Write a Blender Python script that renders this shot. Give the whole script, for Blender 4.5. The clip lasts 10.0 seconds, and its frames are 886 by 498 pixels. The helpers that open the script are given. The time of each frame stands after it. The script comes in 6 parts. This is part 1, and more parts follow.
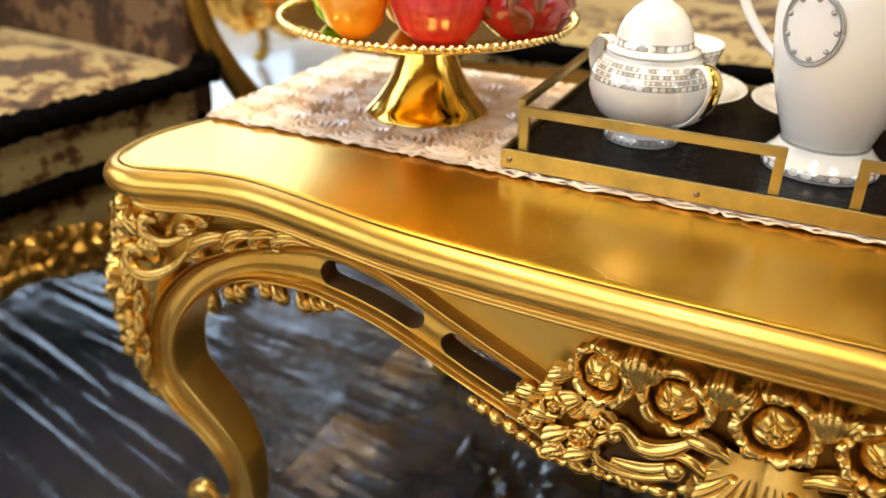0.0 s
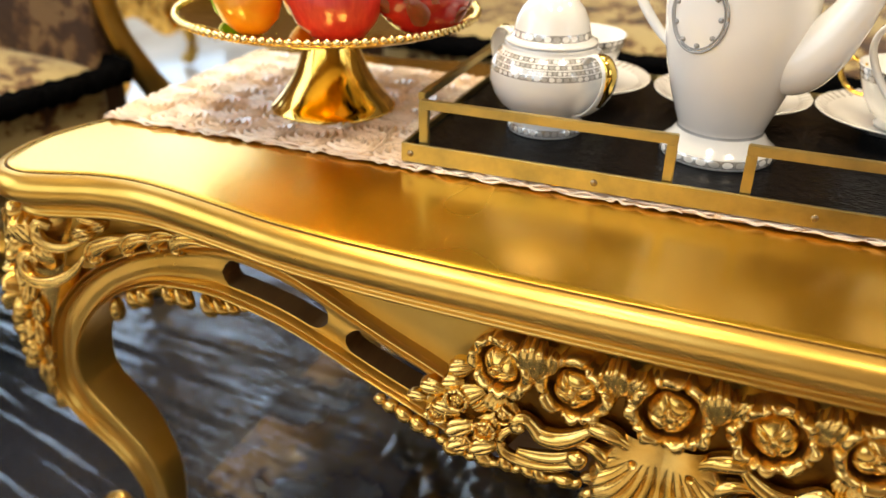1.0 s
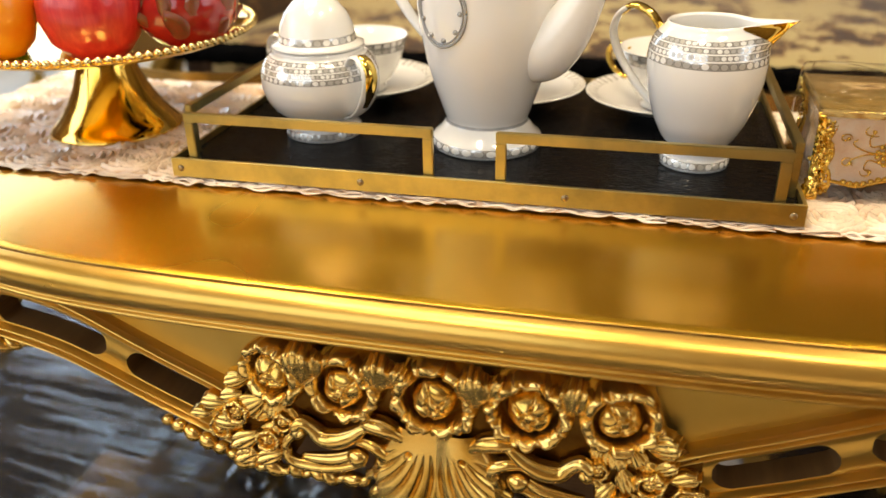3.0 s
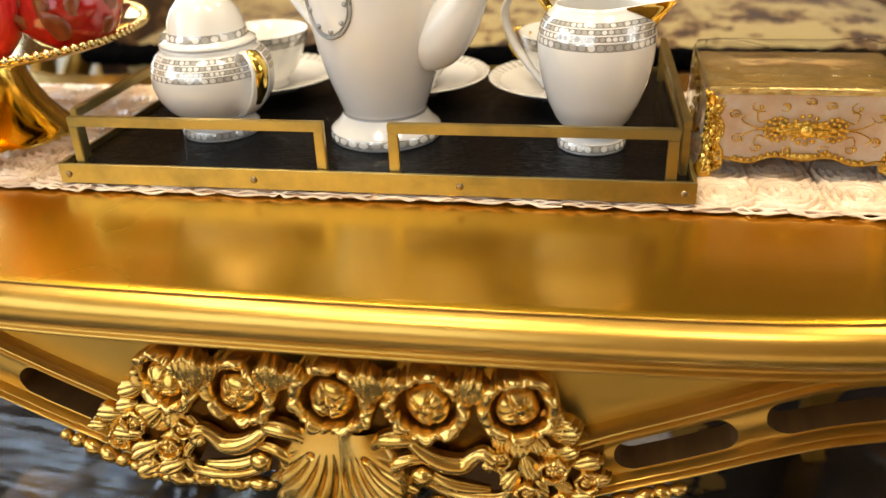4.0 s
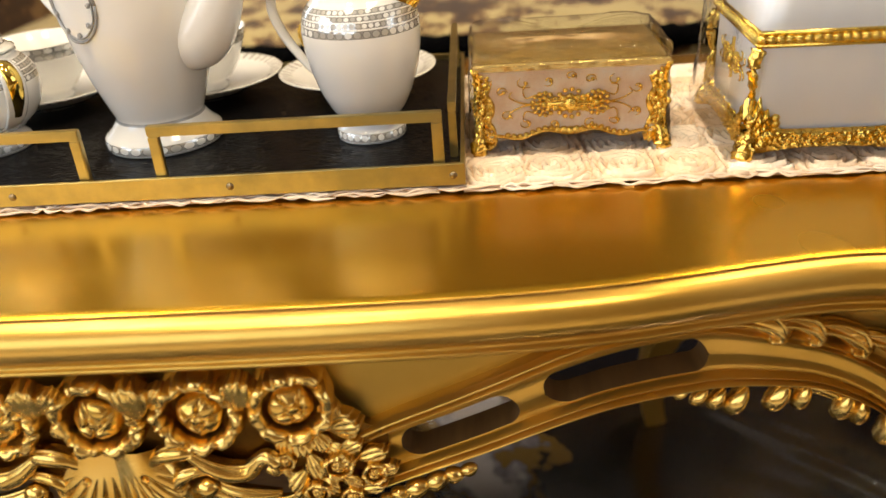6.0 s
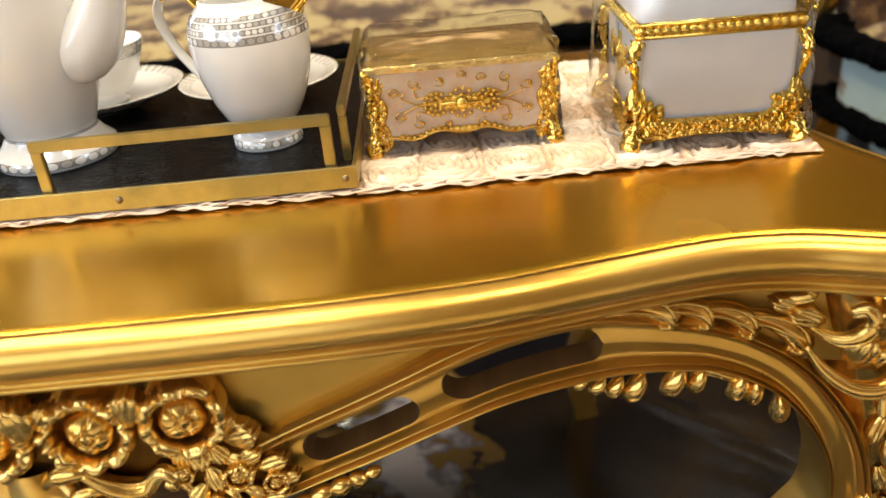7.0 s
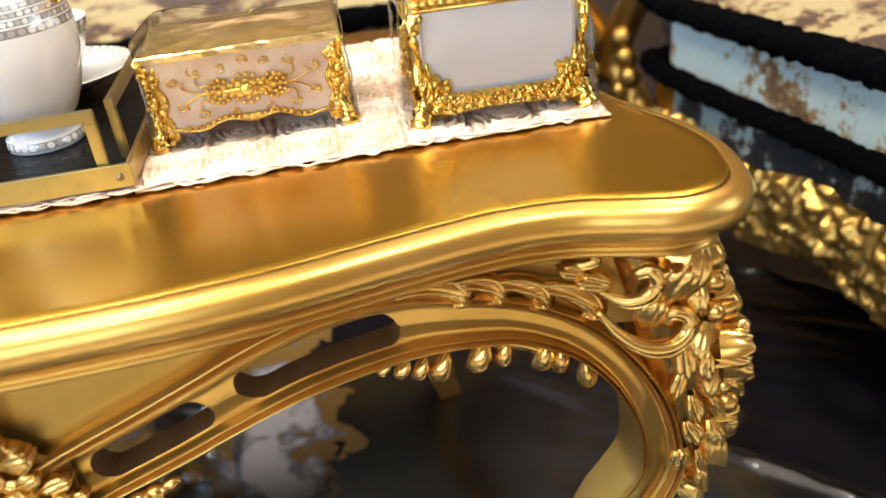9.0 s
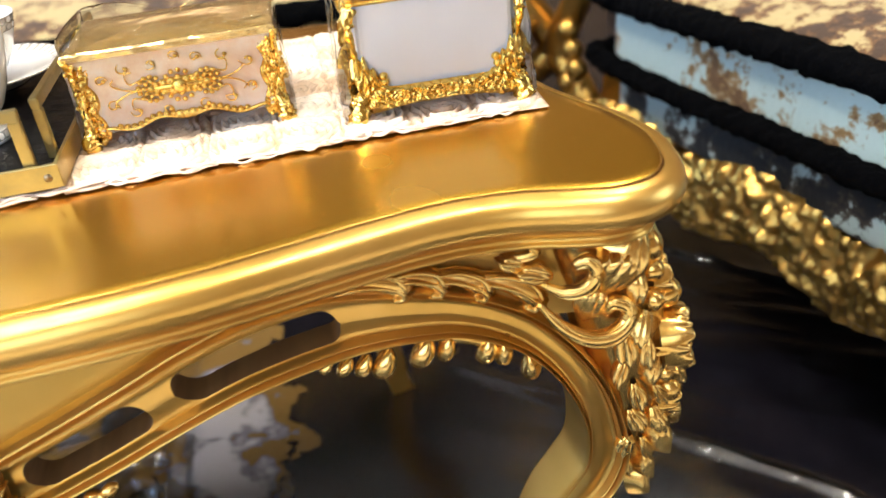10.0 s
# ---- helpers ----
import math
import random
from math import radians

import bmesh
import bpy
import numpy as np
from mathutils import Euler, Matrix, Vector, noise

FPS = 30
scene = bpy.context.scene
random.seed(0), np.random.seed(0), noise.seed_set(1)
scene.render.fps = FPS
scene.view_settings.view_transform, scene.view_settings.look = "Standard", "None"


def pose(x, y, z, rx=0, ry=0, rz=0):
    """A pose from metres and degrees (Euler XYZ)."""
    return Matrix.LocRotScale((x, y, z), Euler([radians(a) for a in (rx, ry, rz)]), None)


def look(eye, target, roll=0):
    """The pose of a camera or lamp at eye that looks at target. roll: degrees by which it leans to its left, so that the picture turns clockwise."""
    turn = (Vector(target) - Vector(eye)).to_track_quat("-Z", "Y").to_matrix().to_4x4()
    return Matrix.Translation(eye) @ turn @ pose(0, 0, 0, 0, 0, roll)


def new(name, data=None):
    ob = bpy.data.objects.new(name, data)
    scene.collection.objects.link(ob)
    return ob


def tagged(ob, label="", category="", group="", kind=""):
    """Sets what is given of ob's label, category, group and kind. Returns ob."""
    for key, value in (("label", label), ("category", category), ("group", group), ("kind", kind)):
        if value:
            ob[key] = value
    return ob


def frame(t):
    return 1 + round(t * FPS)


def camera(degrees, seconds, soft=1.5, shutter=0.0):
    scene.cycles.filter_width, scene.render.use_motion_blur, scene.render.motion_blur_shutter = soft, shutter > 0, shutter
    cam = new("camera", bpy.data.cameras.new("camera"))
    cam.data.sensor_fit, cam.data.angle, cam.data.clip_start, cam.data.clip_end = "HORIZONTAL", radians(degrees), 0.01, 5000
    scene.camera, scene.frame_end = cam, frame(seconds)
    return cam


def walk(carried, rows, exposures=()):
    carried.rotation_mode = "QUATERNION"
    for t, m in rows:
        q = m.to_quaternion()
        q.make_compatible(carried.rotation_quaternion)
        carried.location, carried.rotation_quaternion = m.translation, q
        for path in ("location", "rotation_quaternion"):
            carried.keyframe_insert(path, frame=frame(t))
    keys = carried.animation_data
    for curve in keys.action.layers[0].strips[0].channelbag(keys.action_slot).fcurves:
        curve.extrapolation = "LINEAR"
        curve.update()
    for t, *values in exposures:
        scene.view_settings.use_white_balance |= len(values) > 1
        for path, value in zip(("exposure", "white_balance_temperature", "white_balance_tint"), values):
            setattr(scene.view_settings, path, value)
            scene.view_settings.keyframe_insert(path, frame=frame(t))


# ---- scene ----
cam = camera(57.2, 10.0)
cam.data.dof.use_dof, cam.data.dof.focus_distance, cam.data.dof.aperture_fstop = True, 0.58, 4.2
PATH = [
    (0, (-0.014, -0.593, 0.719), (-0.763, 1.012, -0.21), 1.1),
    (0.5, (0.003, -0.584, 0.718), (-0.683, 1.048, -0.213), 1.2),
    (1, (0.019, -0.573, 0.714), (-0.617, 1.079, -0.216), 1.1),
    (1.5, (0.039, -0.565, 0.71), (-0.535, 1.113, -0.216), 1.0),
    (2, (0.065, -0.555, 0.708), (-0.465, 1.137, -0.218), 0.4),
    (2.5, (0.09, -0.552, 0.71), (-0.388, 1.159, -0.209), -0.3),
    (3, (0.12, -0.546, 0.711), (-0.309, 1.181, -0.201), -1.0),
    (4.5, (0.178, -0.524, 0.701), (-0.094, 1.223, -0.235), -2.8),
    (5, (0.199, -0.519, 0.698), (-0.017, 1.234, -0.241), -3.1),
    (5.5, (0.225, -0.516, 0.694), (0.071, 1.242, -0.246), -3.5),
    (7, (0.293, -0.519, 0.685), (0.296, 1.251, -0.246), -5.4),
    (7.5, (0.314, -0.517, 0.68), (0.371, 1.25, -0.254), -5.8),
    (8, (0.339, -0.516, 0.677), (0.451, 1.241, -0.273), -6.2),
    (8.5, (0.358, -0.514, 0.674), (0.525, 1.228, -0.294), -6.4),
    (9, (0.374, -0.512, 0.672), (0.58, 1.214, -0.318), -6.8),
    (9.5, (0.384, -0.513, 0.668), (0.643, 1.202, -0.327), -6.6),
    (10, (0.388, -0.512, 0.669), (0.684, 1.188, -0.342), -6.6),
]
walk(cam, [(t, look(eye, target, roll)) for t, eye, target, roll in PATH], [(0.0, 0.0, 6600, 10), (2.0, -0.14, 6900, 10), (5.5, -0.12, 6900, 10), (7.0, 0.06, 6350, 10), (8.5, 0.36, 5820, 10), (10.0, 0.70, 5450, 10)])

# ---- light ----
world = bpy.data.worlds.new("world")
scene.world = world
world.use_nodes = True
wn = world.node_tree.nodes
sky = wn.new("ShaderNodeTexSky")
sky.sky_type, sky.sun_disc, sky.sun_elevation, sky.sun_rotation = "NISHITA", False, radians(40), radians(300)
world.node_tree.links.new(sky.outputs[0], wn["Background"].inputs[0])
wn["Background"].inputs[1].default_value = 0.05
scene.view_settings.exposure = 0.0


def area_lamp(name, eye, target, sx, sy, power, colour):
    data = bpy.data.lights.new(name, "AREA")
    data.shape, data.size, data.size_y, data.energy, data.color = "RECTANGLE", sx, sy, power, colour
    ob = new(name, data)
    ob.matrix_world = look(eye, target)
    return ob


# daylight in the opening of the large window, and warm ceiling lights
area_lamp("daylight_lamp", (-2.52, 1.75, 1.35), (0, 0.6, 0.9), 1.7, 2.2, 46, (0.58, 0.77, 1.0))


# daylight from assumed windows out of view
area_lamp("daylight_lamp", (-2.54, -0.98, 1.45), (-0.2, -0.2, 0.5), 1.7, 1.5, 34, (0.74, 0.86, 1.0))
area_lamp("daylight_lamp", (-1.1, -2.37, 1.45), (-0.4, 0, 0.5), 2.3, 1.6, 29, (0.80, 0.90, 1.0))
# added fill from the east, where no window is known
area_lamp("daylight_lamp", (2.94, -0.9, 1.5), (0.4, 0, 0.4), 1.3, 1.5, 14, (0.82, 0.91, 1.0))


# ---- materials ----
def material(name, colour=(0.5, 0.5, 0.5), rough=0.5, metal=0.0, **extra):
    m = bpy.data.materials.new(name)
    m.use_nodes = True
    b = m.node_tree.nodes["Principled BSDF"]
    b.inputs["Base Color"].default_value = (*colour, 1)
    b.inputs["Roughness"].default_value = rough
    b.inputs["Metallic"].default_value = metal
    for key, value in extra.items():
        b.inputs[key.replace("_", " ")].default_value = value
    return m


class Nodes:
    """Short hand for building a node tree."""

    def __init__(self, m):
        self.t = m.node_tree
        self.b = self.t.nodes["Principled BSDF"]

    def add(self, kind, **values):
        n = self.t.nodes.new(kind)
        for key, value in values.items():
            n.inputs[key.replace("_", " ")].default_value = value
        return n

    def link(self, a, b):
        self.t.links.new(a, b)

    def coords(self, scale=(1, 1, 1), which="Object"):
        c, mp = self.add("ShaderNodeTexCoord"), self.add("ShaderNodeMapping")
        mp.inputs["Scale"].default_value = scale
        self.link(c.outputs[which], mp.inputs["Vector"])
        return mp.outputs["Vector"]

    def noise(self, vec, scale, detail=4.0, rough=0.55):
        n = self.add("ShaderNodeTexNoise", Scale=scale, Detail=detail, Roughness=rough)
        self.link(vec, n.inputs["Vector"])
        return n.outputs["Fac"]

    def ramp(self, fac, stops):
        r = self.add("ShaderNodeValToRGB")
        e = r.color_ramp.elements
        while len(e) < len(stops):
            e.new(0.5)
        for el, (p, c) in zip(e, stops):
            el.position = p
            el.color = (*c, 1) if len(c) == 3 else c
        self.link(fac, r.inputs["Fac"])
        return r.outputs["Color"]

    def mix(self, fac, a, b, mode="MIX"):
        n = self.t.nodes.new("ShaderNodeMix")
        n.data_type, n.blend_type = "RGBA", mode
        for sock, v in ((n.inputs[0], fac), (n.inputs[6], a), (n.inputs[7], b)):
            if hasattr(v, "default_value"):
                self.link(v, sock)
            else:
                sock.default_value = v if isinstance(v, float) else (*v, 1)
        return n.outputs[2]

    def math(self, op, a, b=0.0, c=0.0):
        n = self.t.nodes.new("ShaderNodeMath")
        n.operation = op
        for sock, v in zip(n.inputs, (a, b, c)):
            if hasattr(v, "default_value"):
                self.link(v, sock)
            else:
                sock.default_value = v
        return n.outputs[0]

    def range(self, fac, lo, hi):
        n = self.add("ShaderNodeMapRange")
        n.inputs["To Min"].default_value, n.inputs["To Max"].default_value = lo, hi
        self.link(fac, n.inputs["Value"])
        return n.outputs[0]

    def bump(self, height, strength, distance=0.001):
        n = self.add("ShaderNodeBump", Strength=strength, Distance=distance)
        self.link(height, n.inputs["Height"])
        self.link(n.outputs[0], self.b.inputs["Normal"])


def gold_material(name, light, deep, r0, r1, bump=0.15, scale=9.0, coat=0.0, metal=1.0, unit=1.0, speck=0.4):
    m = material(name, light, 0.3, metal, Coat_Weight=coat, Coat_Roughness=0.14)
    k = Nodes(m)
    v = k.coords()
    big, fine = k.noise(v, scale * unit, 5 if speck else 2), k.noise(v, 160.0 * unit, 3)
    k.link(k.ramp(big, [(0.3, deep), (0.62, light)]), k.b.inputs["Base Color"])
    k.link(k.range(k.math("ADD", k.math("MULTIPLY", big, 1.0 - speck), k.math("MULTIPLY", fine, speck)), r0, r1), k.b.inputs["Roughness"])
    if bump:
        k.bump(k.math("ADD", fine, k.math("MULTIPLY", k.noise(v, 40.0 * unit), 1.5)), bump, 0.0006)
    return m


GOLD_TOP = gold_material("gold_lacquer_top", (0.84, 0.475, 0.030), (0.76, 0.410, 0.022), 0.22, 0.30, 0.0, 4.0, 0.32, 1.0, 1.0, 0.0)
GOLD = gold_material("gold_leaf", (0.73, 0.440, 0.100), (0.60, 0.342, 0.054), 0.22, 0.37, 0.018, 9.0, 0.0, 0.88)
GOLD_PANEL = gold_material("matte_gold_leaf", (0.62, 0.39, 0.090), (0.53, 0.32, 0.056), 0.36, 0.52, 0.06, 7.0, 0.0, 0.85)
GOLD_CARVED = gold_material("gold_leaf_carved", (0.92, 0.615, 0.185), (0.64, 0.355, 0.055), 0.17, 0.31, 0.07, 40.0, 0.0, 0.97)
GOLD_SMALL = gold_material("gold_leaf_ornament", (0.92, 0.615, 0.185), (0.64, 0.355, 0.055), 0.17, 0.31, 0.07, 40.0, 0.0, 0.97, 0.03)
GOLD_POLISHED = gold_material("polished_gold", (0.92, 0.64, 0.16), (0.86, 0.56, 0.10), 0.04, 0.10, 0.02)
GOLD_FRAME = gold_material("antique_gold", (0.50, 0.310, 0.074), (0.31, 0.175, 0.032), 0.24, 0.40, 0.06)

GOLD_PALE = gold_material("pale_polished_gold", (0.92, 0.74, 0.36), (0.86, 0.66, 0.26), 0.06, 0.14, 0.02)
# dark gold for recesses: patina, with the shade there put into its colour
PATINA_SHADE = gold_material("shaded_gold_patina", (0.20, 0.095, 0.018), (0.09, 0.038, 0.007), 0.35, 0.5, 0.3, 30.0)
# brown wood of the slot walls; also the dark of the added shade plate
INNER_WOOD_SHADE = material("inner_wood_and_shade", (0.10, 0.045, 0.015), 0.6)
k = Nodes(INNER_WOOD_SHADE)
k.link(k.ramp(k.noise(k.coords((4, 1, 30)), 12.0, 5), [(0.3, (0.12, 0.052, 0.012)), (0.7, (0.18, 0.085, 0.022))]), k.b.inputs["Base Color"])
BRASS = material("brushed_brass", (0.72, 0.50, 0.18), 0.3, 1.0)
k = Nodes(BRASS)
v = k.coords()
n1, n2 = k.noise(k.coords((1, 1, 8)), 30.0, 6), k.noise(k.coords((1, 1, 1)), 9.0, 6, 0.65)
k.link(k.mix(k.ramp(n2, [(0.40, (0, 0, 0)), (0.60, (1, 1, 1))]), (0.58, 0.435, 0.155), (0.34, 0.275, 0.115)), k.b.inputs["Base Color"])
k.link(k.range(n1, 0.24, 0.48), k.b.inputs["Roughness"])
k.bump(n1, 0.25, 0.0008)
SCREW = material("screw_steel", (0.32, 0.24, 0.14), 0.35, 1.0)

LEATHER = material("black_crocodile_leather", (0.004, 0.0036, 0.004), 0.2, 0.0, Specular_IOR_Level=0.08)
k = Nodes(LEATHER)
v = k.coords((0.6, 2.0, 1))
vor = k.add("ShaderNodeTexVoronoi", Scale=150.0)
vor.feature = "DISTANCE_TO_EDGE"
k.link(v, vor.inputs["Vector"])
k.bump(k.math("ADD", k.math("MINIMUM", vor.outputs["Distance"], 0.25), k.math("MULTIPLY", k.noise(v, 60.0), 0.25)), 0.75, 0.0010)
k.link(k.range(k.noise(v, 30.0), 0.10, 0.26), k.b.inputs["Roughness"])

PORCELAIN = material("white_porcelain", (0.75, 0.74, 0.725), 0.08, 0.0, Coat_Weight=0.6, Coat_Roughness=0.03)
k = Nodes(PORCELAIN)
v = k.coords()
k.link(k.ramp(k.noise(v, 14.0, 3), [(0.3, (0.80, 0.785, 0.755)), (0.7, (0.83, 0.82, 0.80))]), k.b.inputs["Base Color"])
k.bump(k.noise(v, 25.0, 2), 0.03, 0.001)

# band of printed discs, alternately white and grey, with silver outlines
MOSAIC = material("silver_disc_band", (0.7, 0.7, 0.7), 0.12, 0.0, Coat_Weight=0.5)
k = Nodes(MOSAIC)
uv = k.add("ShaderNodeTexCoord").outputs["UV"]
sep = k.add("ShaderNodeSeparateXYZ")
k.link(uv, sep.inputs[0])
cu, cv = k.math("FRACT", sep.outputs[0]), k.math("FRACT", sep.outputs[1])
cell = k.math("ADD", k.math("FLOOR", sep.outputs[0]), k.math("MULTIPLY", k.math("FLOOR", sep.outputs[1]), 17.0))
wnz = k.t.nodes.new("ShaderNodeTexWhiteNoise")
wnz.noise_dimensions = "1D"
k.link(cell, wnz.inputs["W"])
dx, dy = k.math("SUBTRACT", cu, 0.5), k.math("SUBTRACT", cv, 0.5)
dist = k.math("SQRT", k.math("ADD", k.math("MULTIPLY", dx, dx), k.math("MULTIPLY", dy, dy)))
disc = k.ramp(wnz.outputs[0], [(0.34, (0.80, 0.79, 0.77)), (0.36, (0.40, 0.385, 0.36)), (0.66, (0.40, 0.385, 0.36)), (0.68, (0.74, 0.72, 0.69)), (0.84, (0.8, 0.79, 0.77)), (0.86, (0.46, 0.43, 0.38))])
body_c = k.mix(k.math("LESS_THAN", dist, 0.42), (0.30, 0.285, 0.26), disc)
ring_c = k.mix(k.math("LESS_THAN", dist, 0.47), (0.66, 0.645, 0.62), body_c)
k.link(ring_c, k.b.inputs["Base Color"])
k.link(k.math("MULTIPLY", k.math("GREATER_THAN", dist, 0.40), 0.6), k.b.inputs["Metallic"])
SILVER = material("silver_print", (0.36, 0.355, 0.35), 0.2, 0.15)
STRIPES = material("silver_fan_border", (0.7, 0.7, 0.7), 0.12, 0.0, Coat_Weight=0.5)
k = Nodes(STRIPES)
uv = k.add("ShaderNodeTexCoord").outputs["UV"]
sep = k.add("ShaderNodeSeparateXYZ")
k.link(uv, sep.inputs[0])
k.link(k.mix(k.math("GREATER_THAN", k.math("FRACT", sep.outputs[0]), 0.42), (0.42, 0.40, 0.37), (0.78, 0.77, 0.75)), k.b.inputs["Base Color"])


def satin(name, a, b, rough=0.4):
    m = material(name, a, rough, 0.0, Sheen_Weight=0.1, Coat_Weight=0.15, Coat_Roughness=0.25)
    k = Nodes(m)
    info = k.t.nodes.new("ShaderNodeObjectInfo")
    v = k.coords()
    f = k.math("ADD", k.math("MULTIPLY", info.outputs["Random"], 0.6), k.math("MULTIPLY", k.noise(v, 60.0), 0.5))
    k.link(k.ramp(f, [(0.2, a), (0.85, b)]), k.b.inputs["Base Color"])
    k.bump(k.noise(v, 220.0, 3), 0.25, 0.0006)
    return m


RUNNER = satin("satin_ribbon", (0.74, 0.53, 0.34), (0.92, 0.82, 0.70), 0.20)
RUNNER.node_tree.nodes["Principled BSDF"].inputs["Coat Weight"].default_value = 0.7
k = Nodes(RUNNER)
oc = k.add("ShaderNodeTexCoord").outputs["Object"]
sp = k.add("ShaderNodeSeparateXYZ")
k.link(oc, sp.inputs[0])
# low parts darker: net ground showing, plus the folds' shade put in colour
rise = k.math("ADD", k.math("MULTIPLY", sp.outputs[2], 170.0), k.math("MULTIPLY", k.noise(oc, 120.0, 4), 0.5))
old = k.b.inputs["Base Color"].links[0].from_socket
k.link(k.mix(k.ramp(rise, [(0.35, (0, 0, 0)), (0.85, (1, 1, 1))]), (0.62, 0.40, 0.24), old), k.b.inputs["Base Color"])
RUNNER_NET = satin("runner_net", (0.42, 0.25, 0.16), (0.56, 0.38, 0.28), 0.6)
LACE = satin("lace_edge", (0.66, 0.50, 0.37), (0.84, 0.74, 0.63))


def fruit(name, a, b, rough, scale=6.0, stretch=(1, 1, 1)):
    m = material(name, a, rough, 0.0, Coat_Weight=0.5, Coat_Roughness=0.1)
    k = Nodes(m)
    v = k.coords(stretch)
    k.link(k.ramp(k.noise(v, scale * 8, 6), [(0.35, a), (0.7, b)]), k.b.inputs["Base Color"])
    k.bump(k.noise(v, 300.0, 2), 0.05, 0.0005)
    return m


APPLE = fruit("apple_skin", (0.50, 0.008, 0.016), (0.66, 0.05, 0.035), 0.38, 6.0, (5, 5, 0.3))
MANGO = fruit("mango_skin", (0.78, 0.25, 0.008), (0.85, 0.38, 0.015), 0.3)
ORANGE = fruit("orange_peel", (0.80, 0.22, 0.005), (0.85, 0.30, 0.01), 0.35)
GRAPE = fruit("grape_skin", (0.30, 0.008, 0.01), (0.45, 0.03, 0.015), 0.12)
SCALE_SKIN = fruit("dragon_fruit_scale", (0.30, 0.014, 0.016), (0.12, 0.10, 0.018), 0.30, 14.0)
GREEN = fruit("green_skin", (0.10, 0.36, 0.015), (0.22, 0.50, 0.03), 0.25)

MARBLED = material("pink_marbled_enamel", (0.75, 0.5, 0.4), 0.15, 0.0, Coat_Weight=0.7)
k = Nodes(MARBLED)
v = k.coords()
k.link(k.ramp(k.noise(v, 45.0, 6, 0.65), [(0.3, (0.80, 0.54, 0.36)), (0.5, (0.88, 0.70, 0.54)), (0.7, (0.92, 0.83, 0.73))]), k.b.inputs["Base Color"])
LID_ENAMEL = material("champagne_enamel", (0.88, 0.66, 0.27), 0.17, 0.85, Coat_Weight=0.25, Coat_Roughness=0.05)
k = Nodes(LID_ENAMEL)
v = k.coords()
k.link(k.ramp(k.noise(v, 30.0, 5), [(0.3, (0.70, 0.48, 0.16)), (0.7, (0.90, 0.70, 0.32))]), k.b.inputs["Base Color"])
k.bump(k.noise(v, 55.0, 2), 0.6, 0.003)
WHITE_LEATHER = material("white_enamel_panel", (0.80, 0.80, 0.82), 0.22, 0.0, Coat_Weight=0.6, Coat_Roughness=0.08)
k = Nodes(WHITE_LEATHER)
v = k.coords((1, 1, 0.35))
k.link(k.ramp(k.noise(v, 30.0, 4), [(0.3, (0.76, 0.76, 0.78)), (0.7, (0.83, 0.83, 0.85))]), k.b.inputs["Base Color"])
k.bump(k.noise(v, 50.0, 4), 0.2, 0.001)
CHIP_GOLD = gold_material("bright_gold_filigree", (1.0, 0.74, 0.20), (0.90, 0.56, 0.09), 0.12, 0.28, 0.3, 60.0, 0.0, 1.0, 0.1)


def velvet(name, cream, brown, dark, scale=7.0, lo=0.44, hi=0.60):
    m = material(name, cream, 0.75, 0.0, Sheen_Weight=0.22, Sheen_Roughness=0.4)
    k = Nodes(m)
    v = k.coords()
    n, n2 = k.noise(v, scale, 7, 0.68), k.noise(v, scale * 3.1, 5, 0.7)
    f = k.math("ADD", k.math("MULTIPLY", n, 0.75), k.math("MULTIPLY", n2, 0.25))
    k.link(k.ramp(f, [(lo - 0.05, dark), (lo - 0.012, brown), (lo + 0.018, cream), (hi, cream)]), k.b.inputs["Base Color"])
    k.bump(k.noise(v, 90.0, 4), 0.4, 0.003)
    return m


VELVET = velvet("cream_brown_velvet", (0.37, 0.29, 0.130), (0.14, 0.065, 0.016), (0.04, 0.018, 0.006), 12.0, 0.482, 0.62)
# the mottled velvet again, with cool daylight on its fronts put into the colour
VELVET_COOL_LIT = velvet("cool_lit_velvet", (0.44, 0.55, 0.53), (0.26, 0.16, 0.055), (0.12, 0.06, 0.02), 10.0, 0.470, 0.6)
VELVET_BACK = velvet("brown_velvet", (0.20, 0.115, 0.045), (0.095, 0.04, 0.011), (0.045, 0.018, 0.006), 15.0, 0.53, 0.66)
# the cool-lit colour in patches among near-black
VELVET_FRONT = velvet("dark_patched_velvet", (0.40, 0.48, 0.46), (0.05, 0.035, 0.02), (0.006, 0.006, 0.007), 12.0, 0.535, 0.64)
FUR = material("black_fur", (0.0014, 0.0014, 0.0018), 1.0, 0.0, Specular_IOR_Level=0.05)
k = Nodes(FUR)
v = k.coords()
k.bump(k.noise(v, 120.0, 5, 0.7), 1.0, 0.01)

MARBLE = material("pale_polished_marble", (0.7, 0.66, 0.6), 0.12)
k = Nodes(MARBLE)
v = k.coords()
k.link(k.ramp(k.noise(v, 3.0, 8, 0.7), [(0.35, (0.52, 0.47, 0.40)), (0.55, (0.68, 0.64, 0.57)), (0.8, (0.76, 0.73, 0.68))]), k.b.inputs["Base Color"])
FLOOR = material("dark_patterned_rug", (0.02, 0.02, 0.025), 0.07, 0.0, Specular_IOR_Level=0.5)
k = Nodes(FLOOR)
v = k.coords()
n = k.noise(v, 4.2, 5, 0.55)
fx = k.add("ShaderNodeSeparateXYZ")
k.link(v, fx.inputs[0])
inside = k.math("MULTIPLY", k.math("LESS_THAN", k.math("ABSOLUTE", k.math("ADD", fx.outputs[0], 0.09)), 0.42), k.math("LESS_THAN", k.math("ABSOLUTE", k.math("SUBTRACT", fx.outputs[1], 0.18)), 0.26))
